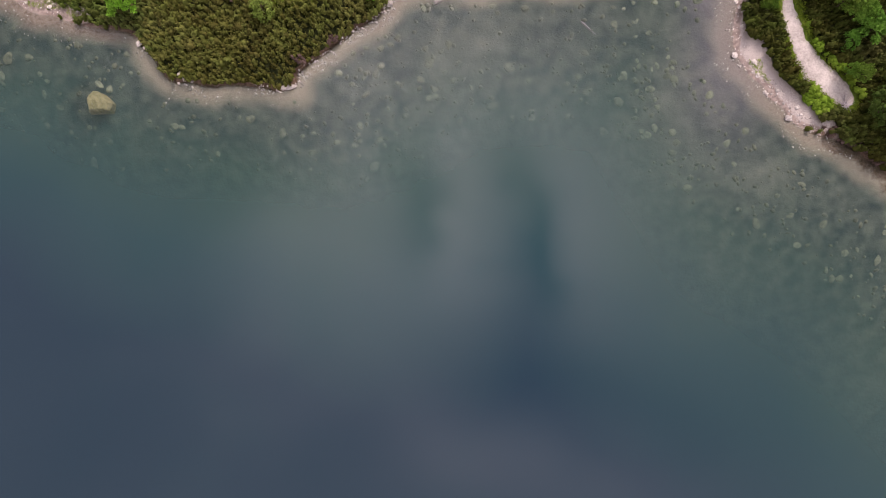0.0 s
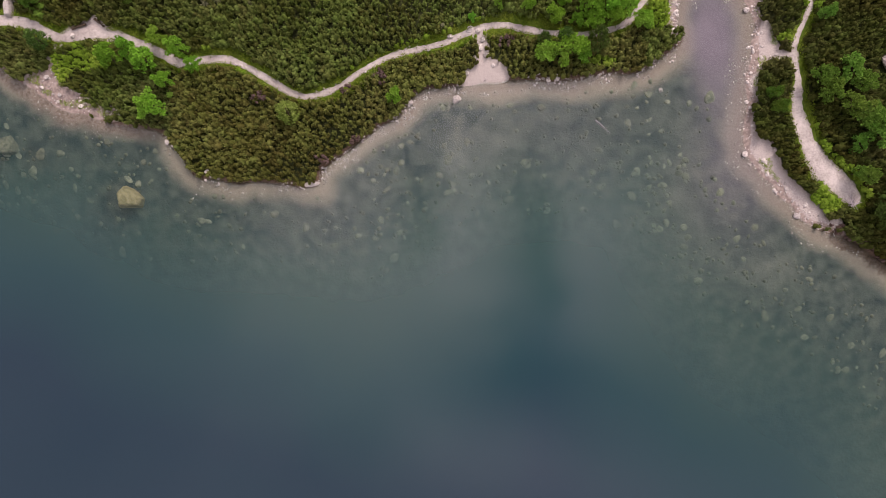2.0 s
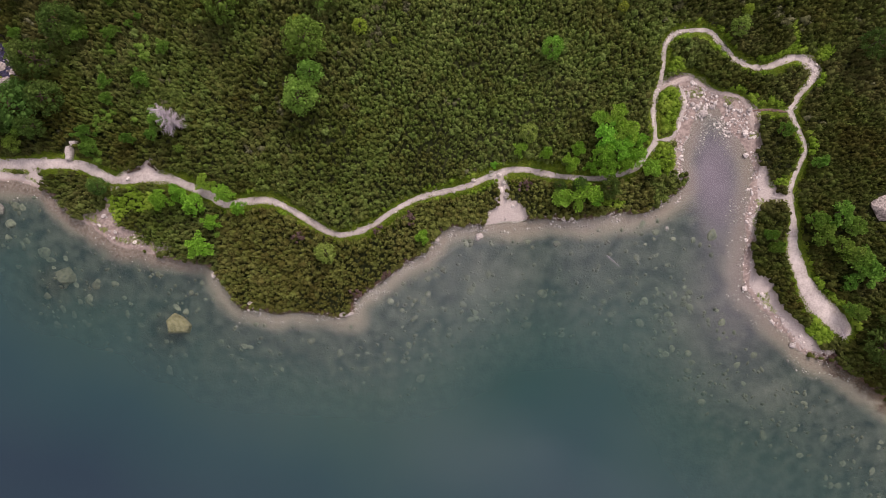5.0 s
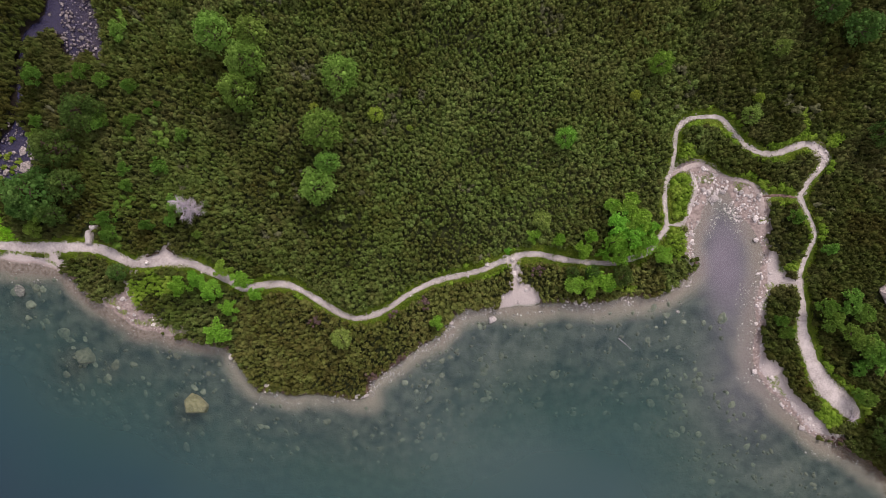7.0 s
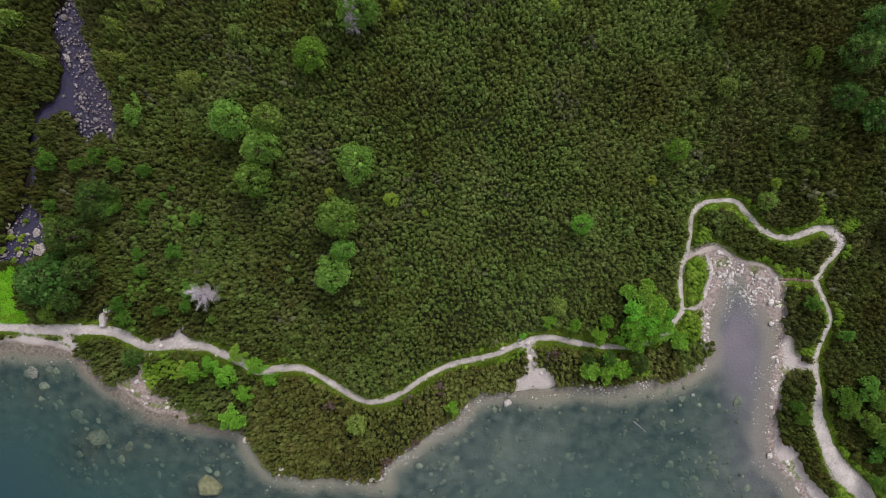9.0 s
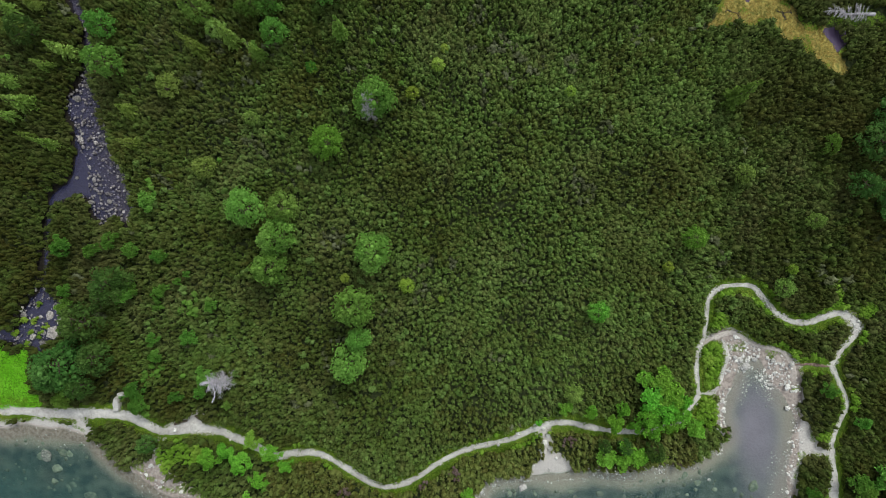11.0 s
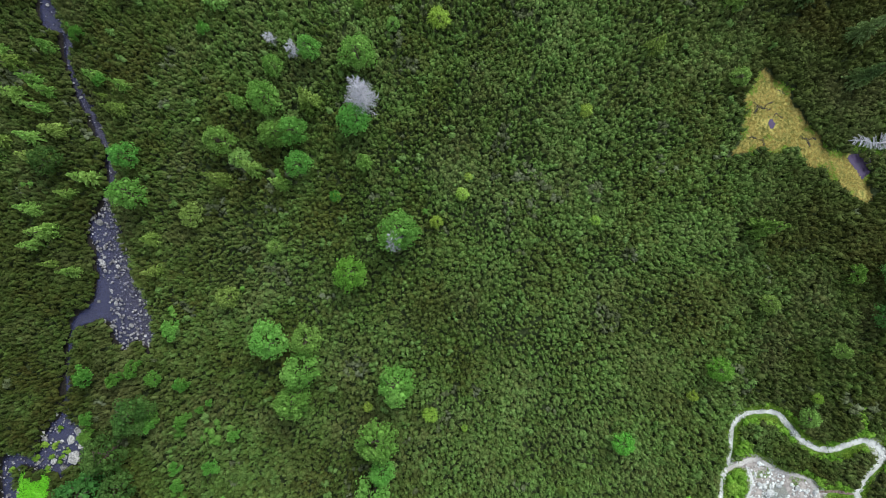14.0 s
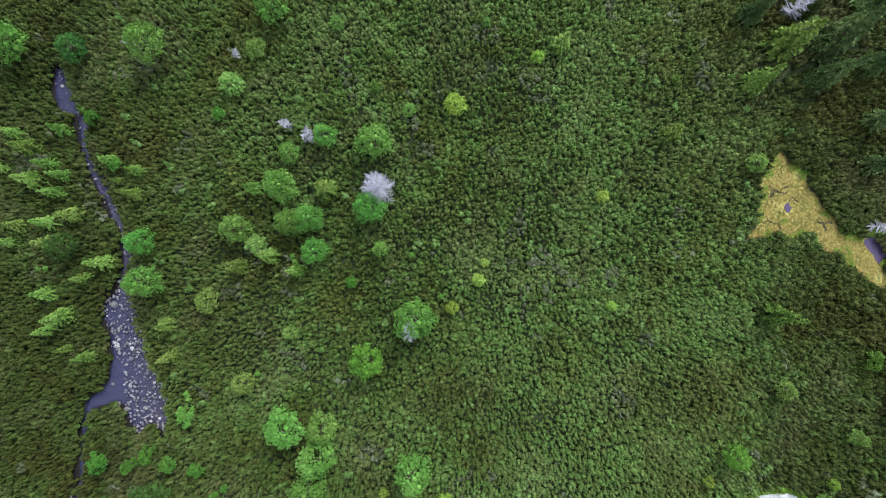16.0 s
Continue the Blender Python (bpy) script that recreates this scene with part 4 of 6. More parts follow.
walkway = sorted(PATH_WEST + PATH_MID)
shore_side = (lx < 21) & (lx > -46 + 2.5 * vnoise(lx, ly, 4, 55)) & (ly < np.interp(lx, [p[0] for p in walkway], [p[1] for p in walkway]))
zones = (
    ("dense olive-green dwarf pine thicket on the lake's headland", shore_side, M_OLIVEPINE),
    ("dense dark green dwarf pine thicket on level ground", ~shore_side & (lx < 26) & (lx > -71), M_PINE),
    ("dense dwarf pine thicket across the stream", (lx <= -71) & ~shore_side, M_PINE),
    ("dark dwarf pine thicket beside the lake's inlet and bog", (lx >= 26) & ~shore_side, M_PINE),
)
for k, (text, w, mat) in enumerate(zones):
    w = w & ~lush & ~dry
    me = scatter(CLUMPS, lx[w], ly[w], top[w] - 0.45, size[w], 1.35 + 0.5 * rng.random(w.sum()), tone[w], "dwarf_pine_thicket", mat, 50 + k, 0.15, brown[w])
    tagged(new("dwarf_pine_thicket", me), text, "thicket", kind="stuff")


# the thicket goes on around, coarser
fx, fy = np.meshgrid(np.arange(-190, 170, 4.0), np.arange(-40, 260, 4.0))
fx, fy = fx.ravel() + rng.normal(0, 0.9, fx.size), fy.ravel() + rng.normal(0, 0.9, fy.size)
w = ((fx < -95) | (fx > 58) | (fy > 153) | (fy < 10)) & (lake_distance(fx, fy) > 1.5) & (path_distance(fx, fy) > 2)
fx, fy = fx[w], fy[w]
me = scatter(CLUMPS, fx, fy, height(fx, fy) + 0.5, 4.6 + 1.8 * rng.random(fx.size), 2.0 + 0.8 * rng.random(fx.size), 0.30 * rng.random(fx.size), "far_thicket", M_PINE, 58, 0.1, 0.3 * np.ones(fx.size))
tagged(new("far_thicket", me), "dark dwarf pine thicket reaching away over the valley floor", "thicket", kind="stuff")


# ---- grass ----
def tuft_template(seed, blades=6, wide=0.16):
    r = np.random.default_rng(seed)
    v, q = [], []
    for k in range(blades):
        a = k / blades * 2 * math.pi + r.normal() * 0.3
        d = Vector((math.cos(a), math.sin(a), 0))
        s = Vector((-d.y, d.x, 0)) * wide * 0.35
        b, m, t = d * 0.03, d * 0.25 + Vector((0, 0, 0.22)), d * 0.48 + Vector((0, 0, 0.20 + 0.1 * r.random()))
        i = len(v)
        v += [b - s * 0.6, m - s, t, m + s]
        q.append((i, i + 1, i + 2, i + 3))
    return np.array([tuple(c) for c in v]), np.array(q), np.ones(len(v))


TUFTS = [tuft_template(k) for k in range(4)]


HERBS = [tuple(a[12:] if k != 1 else a[8:] - 12 for k, a in enumerate(clump_template(140 + j, 10))) for j in range(4)]


def grass_field(where, box, step, size, name, text, mat, seed, kinds=TUFTS):
    r = np.random.default_rng(seed)
    ax, ay = np.meshgrid(np.arange(box[0], box[2], step), np.arange(box[1], box[3], step))
    ax, ay = ax.ravel() + r.normal(0, step * 0.4, ax.size), ay.ravel() + r.normal(0, step * 0.4, ay.size)
    w = where(ax, ay)
    ax, ay = ax[w], ay[w]
    me = scatter(kinds, ax, ay, height(ax, ay) + (0.18 * size if kinds is HERBS else -0.02), size * (0.7 + 0.6 * r.random(ax.shape)), size * (0.6 + 0.6 * r.random(ax.shape)), r.random(ax.shape), name, mat, seed, 0.2)
    return tagged(new(name, me), text, "grass", kind="stuff")


def beside_path(x, y):
    p = path_distance(x, y)
    ok = (p > 0.14) & (p < 0.6 + 1.4 * np.clip(vnoise(x, y, 3.0, 5) + 0.2, 0, 1))
    i = np.nonzero(ok)[0]
    ok[i] = (lake_distance(x[i], y[i]) > 0.5) & (bare_distance(x[i], y[i]) > 0)
    return ok


def in_patch(x, y):
    """Grass between the stones of the bare patches."""
    d = bare_distance(x, y)
    ok = (d < 0.2) & (d > -1.6) & (vnoise(x, y, 2.0, 77) > 0.30) & (np.abs(x + 2) > 6) | (np.hypot((x - 28.6) / 1.3, (y - 60.6) / 0.9) + 0.4 * vnoise(x, y, 0.9, 78) < 1)
    i = np.nonzero(ok)[0]
    ok[i] = (lake_distance(x[i], y[i]) > 0.7) & (path_distance(x[i], y[i]) > 0)
    return ok


grass_field(beside_path, (-97, 20, 52, 73), 0.30, 0.75, "path_grass", "bright green grass and herbs along the footpath", M_GRASS, 61, HERBS)
grass_field(lambda x, y: (np.abs(y - np.interp(x, [-98, -85, -82, -79, -75.5], [54.9, 54.5, 54.3, 53.9, 53.4])) < 0.26 + 0.12 * vnoise(x, y, 1.2, 79)), (-97, 52, -75.5, 56), 0.22, 0.45, "verge_grass", "green grass verge between the footpath and the beach", M_GRASS, 66)
grass_field(in_patch, (-97, 17, 52, 66), 0.30, 0.50, "shore_grass", "green grass between the shore's stones", M_GRASS, 62)
grass_field(lambda x, y: signed(x, y, MEADOW_LINE) < 0.2, (-90, 54, -77, 68), 0.24, 0.75, "meadow", "lush vivid green meadow beside the stream's mouth", M_MEADOW, 63, HERBS)
grass_field(lambda x, y: (bog_distance(x, y) < 0.2) & (signed(x, y, np.array(BOG_POOLS[0])) > 0.1) & (signed(x, y, np.array(BOG_POOLS[1])) > 0.1) & (vnoise(x, y, 2.4, 64) > -0.75), (24, 100, 50, 126), 0.28, 0.46, "bog_sedge", "tawny yellow sedge on a small bog", M_BOGGRASS, 64)
grass_field(lambda x, y: (np.abs(bog_distance(x, y)) < 0.7) & (vnoise(x, y, 1.8, 65) > 0.05) | (bog_distance(x, y) < -0.8) & (vnoise(x, y, 2.4, 66) > 0.62) | (np.hypot((x - 49) / 5, (y - 110) / 2.4) < 1) & (bog_distance(x, y) > 0), (22, 98, 56, 128), 0.34, 0.7, "bog_edge_grass", "green grass along the bog's edge", M_GRASS, 65)


# low bright herbs among the western thicket
hx, hy = np.meshgrid(np.arange(-90, 50, 1.1), np.arange(32, 150, 1.1))
hx, hy = hx.ravel() + rng.normal(0, 0.4, hx.size), hy.ravel() + rng.normal(0, 0.4, hy.size)
lush = 0.70 + 0.10 * np.clip((hy - 85) / 10, 0, 1) - 0.38 * np.exp(-((hx + 58) ** 2 / 160 + (hy - 68) ** 2 / 420)) + 0.12 * np.clip((hx + 20) / 30, 0, 1)
w = (vnoise(hx, hy, 5.5, 44) * 0.5 + vnoise(hx, hy, 2.2, 45) * 0.5 > lush) & (lake_distance(hx, hy) > 1.5) & (path_distance(hx, hy) > 0.9) & (stream_distance(hx, hy) > 0.8) & (bare_distance(hx, hy) > 0.5) & (hx < -20) & (bog_distance(hx, hy) > 0.5)
hx, hy = hx[w], hy[w]
me = scatter(CLUMPS, hx, hy, height(hx, hy) + 1.25 + rng.normal(0, 0.15, hx.size), 0.95 + 0.4 * rng.random(hx.size), 0.9 + 0.3 * rng.random(hx.size), rng.random(hx.size), "herb_clumps", M_HERB, 70, 0.1)
tagged(new("herb_clumps", me), "low bright green herbs and shoots among the thicket", "herbs", kind="stuff")


px, py = -70 + 112 * rng.random(420), 54 + 95 * rng.random(420)
w = (lake_distance(px, py) > 3) & (path_distance(px, py) > 1.5) & (stream_distance(px, py) > 1.5) & (bog_distance(px, py) > 1) & (bare_distance(px, py) > 1) & (rng.random(420) < 0.38 - 0.2 * np.clip((px - 20) / 20, 0, 1))
px, py = np.repeat(px[w], 4) + rng.normal(0, 0.33, 4 * w.sum()), np.repeat(py[w], 4) + rng.normal(0, 0.33, 4 * w.sum())
me = scatter(CLUMPS, px, py, height(px, py) + 1.35 + rng.normal(0, 0.12, px.size), 0.55 + 0.5 * rng.random(px.size), 0.9 + 0.4 * rng.random(px.size), rng.random(px.size), "young_shoots", M_SHOOT, 76, 0.15)
tagged(new("young_shoots", me), "pale yellow-green young shoots above the thicket", "shrubs", kind="stuff")


# red-brown heath at the eastern shore and in a few places beside the path
heath = [(48.5, 17.6, 2.0), (51.5, 15.6, 2.2), (54.0, 13.6, 2.0), (-21.5, 42.0, 1.0), (-16.5, 43.4, 1.0), (-33.5, 41.2, 0.9), (-20.8, 34.4, 0.9), (-25.2, 32.3, 0.8), (1.5, 47.6, 0.9)]
qx = np.concatenate([cx + rng.normal(0, cr * 0.5, int(13 * cr)) for cx, cy, cr in heath])
qy = np.concatenate([cy + rng.normal(0, cr * 0.5, int(13 * cr)) for cx, cy, cr in heath])
w = (lake_distance(qx, qy) > -0.2) & (path_distance(qx, qy) > 0.2)
qx, qy = qx[w], qy[w]
me = scatter(CLUMPS, qx, qy, height(qx, qy) + 0.35 + 0.9 * (qx < 40), 0.5 + 0.3 * rng.random(qx.size), 0.8 + 0.3 * rng.random(qx.size), rng.random(qx.size), "heath", M_HEATH, 72, 0.1)
tagged(new("heath", me), "low red-brown heath and dry sprigs", "heath", kind="stuff")


# ---- trees ----
def tube(bm, points, radii, sides=6):
    """A tapered limb along the points."""
    rings = []
    for k, (p, r) in enumerate(zip(points, radii)):
        d = (points[min(k + 1, len(points) - 1)] - points[max(k - 1, 0)]).normalized()
        u = d.orthogonal().normalized()
        w = d.cross(u)
        rings.append([bm.verts.new(p + (u * math.cos(a) + w * math.sin(a)) * r) for a in (2 * math.pi * s / sides for s in range(sides))])
    for a, b in zip(rings, rings[1:]):
        for s in range(sides):
            bm.faces.new((a[s], a[(s + 1) % sides], b[(s + 1) % sides], b[s]))
    bm.faces.new(rings[-1])


def trunk_mesh(tall, r0, r, mat=M_BARK, top=0.15):
    bm = bmesh.new()
    pts = [Vector((r.normal() * 0.05 * k, r.normal() * 0.05 * k, tall * k / 5 - 0.15 * (k == 0))) for k in range(6)]
    tube(bm, pts, [r0 * (1.35 if k == 0 else 1 - (1 - top) * k / 5) for k in range(6)], 8)
    return bm_mesh("trunk", bm, mat), pts


def sprays(centres, normals, count, length, width, r, spread=0.9, lift=0.3):
    """Leafy sprays round each centre, laid like shingles about its normal, as quads."""
    c = np.repeat(centres, count, 0)
    nrm = np.repeat(normals, count, 0)
    nrm = nrm / np.linalg.norm(nrm, axis=1)[:, None]
    d = nrm * 0.75 + r.normal(size=c.shape) * spread + np.array((0, 0, lift))
    d /= np.linalg.norm(d, axis=1)[:, None]
    s = np.cross(d, nrm + np.array((0, 0, 0.4)) + r.normal(size=c.shape) * 0.35)
    s /= np.linalg.norm(s, axis=1)[:, None]
    ln = length * (0.7 + 0.6 * r.random((len(c), 1)))
    wd = width * (0.7 + 0.6 * r.random((len(c), 1)))
    b = c - d * ln * 0.15
    v = np.stack([b, b + d * ln * 0.5 + s * wd, b + d * ln, b + d * ln * 0.5 - s * wd], 1).reshape(-1, 3)
    return v, np.arange(len(v)).reshape(-1, 4)


def crown_mesh(kind, r, mat, fine=1.0):
    """Crowns about one metre in radius: round (pines), lobed (broadleaved), conical (spruce)."""
    if kind == "spruce":
        cs, ns = [], []
        tiers = round(11 / fine)
        for t in range(tiers):
            f = t / (tiers - 1)
            rad, z = 1.02 * (1 - f) ** 0.95 + 0.03, 0.55 + 3.45 * f
            for k in range(max(5, round(13 * (1 - f)) + 3)):
                a = r.random() * 6.283
                reach = rad * (0.84 + 0.26 * r.random())
                m = max(2, round(reach * 5 / fine))
                for q in range(1, m + 1):
                    g = q / m
                    cs.append((reach * g * math.cos(a), reach * g * math.sin(a), z - 0.28 * g * g * reach + 0.04 * r.normal()))
                    ns.append((math.cos(a) * 0.9, math.sin(a) * 0.9, 0.15))
        cs, ns = np.array(cs), np.array(ns)
        v, q = sprays(cs, ns, 6, 0.26 * fine ** 0.5, 0.074 * fine ** 0.5, r, 0.50, 0.15)
    else:
        lobes = []
        if kind == "round":
            # whorls of branches under a blunt top, uneven round the trunk
            ways = [0.82 + 0.30 * r.random() for _ in range(7)]
            for f, count in ((0.0, 8), (0.26, 9), (0.52, 7), (0.75, 5), (0.93, 3), (1.0, 1)):
                for k in range(count):
                    a = 2 * math.pi * (k + 0.5 * r.random() + f * 1.7) / count
                    reach = 0.80 * (1 - f ** 2.1) ** 0.62 * ways[int(a / 6.2832 * 7) % 7] * (0.88 + 0.24 * r.random()) + 0.03
                    size = (0.25 + 0.09 * r.random()) * (1 - 0.25 * f)
                    lobes.append((reach * math.cos(a), reach * math.sin(a), 1.35 + 1.62 * f - 0.10 * reach + 0.06 * r.normal(), size, size * 0.80))
        else:
            # leafy boughs, one over the other, with an uneven outline
            ways = [0.62 + 0.55 * r.random() for _ in range(9)]
            for k in range(24):
                a = 2.4 * k + r.normal() * 0.35
                d = math.sqrt((k + 0.4) / 24) * ways[int((a % 6.2832) / 6.2832 * 9) % 9]
                lobes.append((d * math.cos(a), d * math.sin(a), 1.80 - 0.62 * d + 0.20 * r.normal(), 0.17 + 0.09 * r.random(), 0.16))
        cs, ns = [], []
        for lx0, ly0, lz0, lr, lh in lobes:
            for k in range(int((95 * lr + 6) / fine) if kind == "round" else int(100 * lr + 5)):
                n = r.normal(size=3)
                n /= np.linalg.norm(n)
                if n[2] < -0.25:
                    n[2] *= -0.8
                bump = lr * (0.84 + 0.26 * r.random())
                cs.append((lx0 + n[0] * bump, ly0 + n[1] * bump, lz0 + n[2] * lh * (0.84 + 0.26 * r.random())))
                ns.append(n)
        cs, ns = np.array(cs), np.array(ns)
        v, q = sprays(cs, ns, 4 if kind == "round" else 3, (0.105 if kind == "round" else 0.172) * fine ** 0.5, (0.032 if kind == "round" else 0.060) * fine ** 0.5, r, 0.50, 0.25)
        # the dense inner twigs of each lobe
        for lx0, ly0, lz0, lr, lh in lobes:
            ring = np.arange(8) / 8 * 2 * math.pi
            rows = [np.stack([lx0 + lr * 0.55 * math.cos(e) * np.cos(ring) * (0.9 + 0.2 * r.random(8)), ly0 + lr * 0.55 * math.cos(e) * np.sin(ring) * (0.9 + 0.2 * r.random(8)), np.full(8, lz0 + lh * 0.50 * math.sin(e))], 1) for e in (-0.7, 0.0, 0.6, 1.2)]
            i = len(v) + np.arange(24)
            k = np.where(np.arange(24) % 8 == 7, i - 7, i + 1)
            v = np.vstack([v, *rows])
            q = np.vstack([q, np.stack([i, k, k + 8, i + 8], 1), [(i[-1] + 1, i[-1] + 2, i[-1] + 3, i[-1] + 4), (i[-1] + 1, i[-1] + 4, i[-1] + 5, i[-1] + 8), (i[-1] + 5, i[-1] + 6, i[-1] + 7, i[-1] + 8)]])
    return mesh_of("crown", v, q, mat)


def live_tree(name, kind, mat, seed, text, fine=1.0):
    """A tree with a crown of about one metre in radius, to be scaled: trunk, limbs, crown."""
    r = np.random.default_rng(seed)
    tall = {"spruce": 4.05, "round": 2.6, "lobed": 1.6}[kind]
    tree = tagged(new(name), text, "tree", group="trees of the valley floor")
    stem, pts = trunk_mesh(tall, 0.10 if kind != "lobed" else 0.06, r)
    part("trunk", stem, tree)
    for k in range(0 if kind == "spruce" else 4):
        a = k * 1.57 + r.random()
        bm = bmesh.new()
        b = pts[3]
        tube(bm, [b, b + Vector((0.28 * math.cos(a), 0.28 * math.sin(a), 0.16)), b + Vector((0.66 * math.cos(a), 0.66 * math.sin(a), 0.46))], [0.05, 0.035, 0.012], 5)
        part("limb", bm_mesh("limb", bm, M_BARK), tree)
    part("crown", crown_mesh(kind, r, mat, fine), tree)
    return tree


def dead_tree(seed, text, tall=4.2, name="dead_tree", count=84, wild=0.0):
    """A bleached skeleton of a tree: trunk and many bare, forked branches."""
    r = np.random.default_rng(seed)
    tree = tagged(new(name), text, "dead tree", group="dead trees")
    stem, pts = trunk_mesh(tall, 0.13, r, M_DEADWOOD, 0.12)
    part("trunk", stem, tree)
    for k in range(count):
        f = 0.14 + 0.85 * (k + wild * 4 * (r.random() - 0.5)) / (count - 1)
        f = min(max(f, 0.1), 1.0)
        z = tall * f
        a = k * 2.4 + r.normal() * (0.3 + wild)
        ln = (1.12 - 0.70 * f) * (0.85 + 0.25 * r.random()) * (1 - wild * r.random())
        base = pts[min(int(f * 5), 5)].copy()
        base.z = z
        d = Vector((math.cos(a), math.sin(a), 0.12 + 0.5 * f))
        bm = bmesh.new()
        p = [base, base + d * ln * 0.5, base + d * ln + Vector((0, 0, 0.1))]
        tube(bm, p, [0.030, 0.021, 0.008], 4)
        for t in range(8):
            g = 0.20 + 0.10 * t
            q = base + d * ln * g
            e = a + (0.7 if t % 2 else -0.7)
            tube(bm, [q, q + Vector((math.cos(e), math.sin(e), 0.25)) * ln * 0.42 * (1.1 - g * 0.6)], [0.014, 0.006], 3)
        part("branch", bm_mesh("branch", bm, M_DEADWOOD), tree)
    return tree


def stand(makers, places, tall, sink=0.0, seed=1):
    """Trees at (x, y, crown radius); the first of each maker is the model, the rest are copies of it."""
    r = np.random.default_rng(seed)
    models = {}
    for k, (x, y, rad) in enumerate(places):
        i = k % len(makers)
        z = float(height(np.array([x]), np.array([y]))[0]) - sink
        h = tall * rad ** 0.45 * (0.9 + 0.2 * r.random())
        m = Matrix.LocRotScale((x, y, z), Euler((r.normal() * 0.03, r.normal() * 0.03, r.random() * 6.28)), (rad * (0.95 + 0.1 * r.random()), rad * (0.95 + 0.1 * r.random()), h))
        if i not in models:
            models[i] = makers[i]()
            models[i].matrix_basis = m
        else:
            base = models[i]
            twin = copy_thing(base, pose(0, 0, 0))
            twin.matrix_basis = m


PINE_TEXT = "rounded mid-green stone pine rising from dwarf pine"
PINES = [(-46.0,85.5,2.7), (-40.3,85.1,2.3), (-41.2,80.6,2.6), (-42.6,76.5,2.4), (-27.3,77.9,2.7), (-30.1,69.8,3.1), (-30.0,65.2,1.8), (-31.6,61.6,2.7), (-26.0,100.7,3.0), (-51.5,115.0,2.1), (-43.8,115.8,2.1), (-41.0,116.2,2.1), (-40.5,111.3,1.8), (-31.8,117.4,2.3), (-44.6,121.2,2.4)]
PINES_NORTH = [(-66.6,113.3,1.8), (-65.5,107.8,2.3), (-84.4,143.9,2.8), (-63.5,142.6,2.5), (-44.9,147.6,2.2), (-30.9,126.8,2.5), (-38.1,128.1,1.7), (-43.5,125.9,1.5)]
DARK_PINES = [(-67.1,74.6,2.7), (-71.3,69.1,2.8), (-69.9,63.8,2.4), (-75.4,62.7,3.1), (-77.8,60.4,1.4), (-72.2,59.4,1.6), (-65.4,75.2,1.6), (-74.2,65.2,1.6), (-76.6,60.6,1.7), (13.9,46.3,1.5), (9.3,46.9,1.1), (6.6,47.0,0.9), (53.9,65.6,2.1), (51.4,82.6,1.7), (-63.2,50.2,1.3), (-78.2,113.6,2.1), (52.5,20.5,2.4), (55.5,24.0,2.5), (54.8,17.5,1.8), (-75.6,143.0,1.9), (48.9,91.4,2.9), (51.5,81.8,2.4), (46.8,84.8,1.9), (51.7,96,2.2)]
BRIGHT_SHORE = [(10.3,45.2,2.1), (7.0,45.2,1.3), (11.9,44.8,1.2), (-3.4,50.8,0.6), (5.0,52.3,0.7), (-47.0,50.1,1.25), (-44.2,48.4,1.4), (-53.8,47.5,1.5), (-51.1,48.8,1.5), (-49.0,46.9,1.7), (-48.2,40.2,1.8), (-46.5,44.0,1.3), (-42.1,45.9,1.1), (-14.5,40.3,1.2), (13,56.7,1.2), (15.6,56.8,1.7), (13.7,54.3,1.9), (16.5,54.6,2.1), (18.7,53.3,1.3), (13.2,51.4,1.8), (15.9,52,1.8), (18.3,51,1.5), (13.7,49,1.6), (8.1,50.3,1.5), (9.7,52.3,1.1), (11.3,49.4,0.9), (20.4,49.2,1.1), (16.7,49.6,1.2), (20.6,48.6,1.4), (6.6,45.1,1.6), (0.9,52.8,1.0), (4.7,51.7,0.8)]
BRIGHT_EAST = [(41.2,53.7,1.2), (38.2,37.9,0.9), (38.5,36.1,0.8), (46.1,48.7,1.0), (44.9,40.0,1.5), (45.6,38.0,1.8), (48.4,40.6,1.9), (50.3,38.6,1.4), (48.5,35.4,1.8), (50.2,33.6,1.9), (51.9,31.6,2.1), (49.3,30.2,1.2), (50.1,25.7,1.2), (38.3,38.1,0.9), (39.2,36.3,1), (49.2,26.2,0.9), (43.0,91.4,1.5), (-35.5,106.3,0.8)]
BRIGHT_WEST = [(-74.6,71.4,1.2), (-65.6,73.3,1.5), (-74.9,74.0,1.0), (-64.9,58.3,1.3), (-64.3,56.4,1.2), (-70.0,80.0,1.1), (-61.8,66.2,1.0), (-60.2,73.1,1.0), (-60.3,78.7,1.0), (-75.9,57.6,1.3), (-74.3,59.4,1.2), (-61.3,87.2,1.4), (-74.5,80.8,1.45), (-67.6,81.3,1.2), (-64.2,79.8,1.1), (-59.6,73.7,0.7), (-57.6,74.8,0.6), (-56.1,75.7,0.5), (-56,66.0,1.2), (-61.3,63.5,0.9), (-58.5,57.3,0.9), (-53.4,60.1,1.6), (-54.6,57.6,0.9), (-64.8,74.0,1.1), (-59.9,78.8,0.9), (-52.4,70.8,1.0), (-70.8,125.9,1.0), (-50.9,55.3,0.7), (-74.2,133.1,1.0), (-54.2,132.6,0.9)]
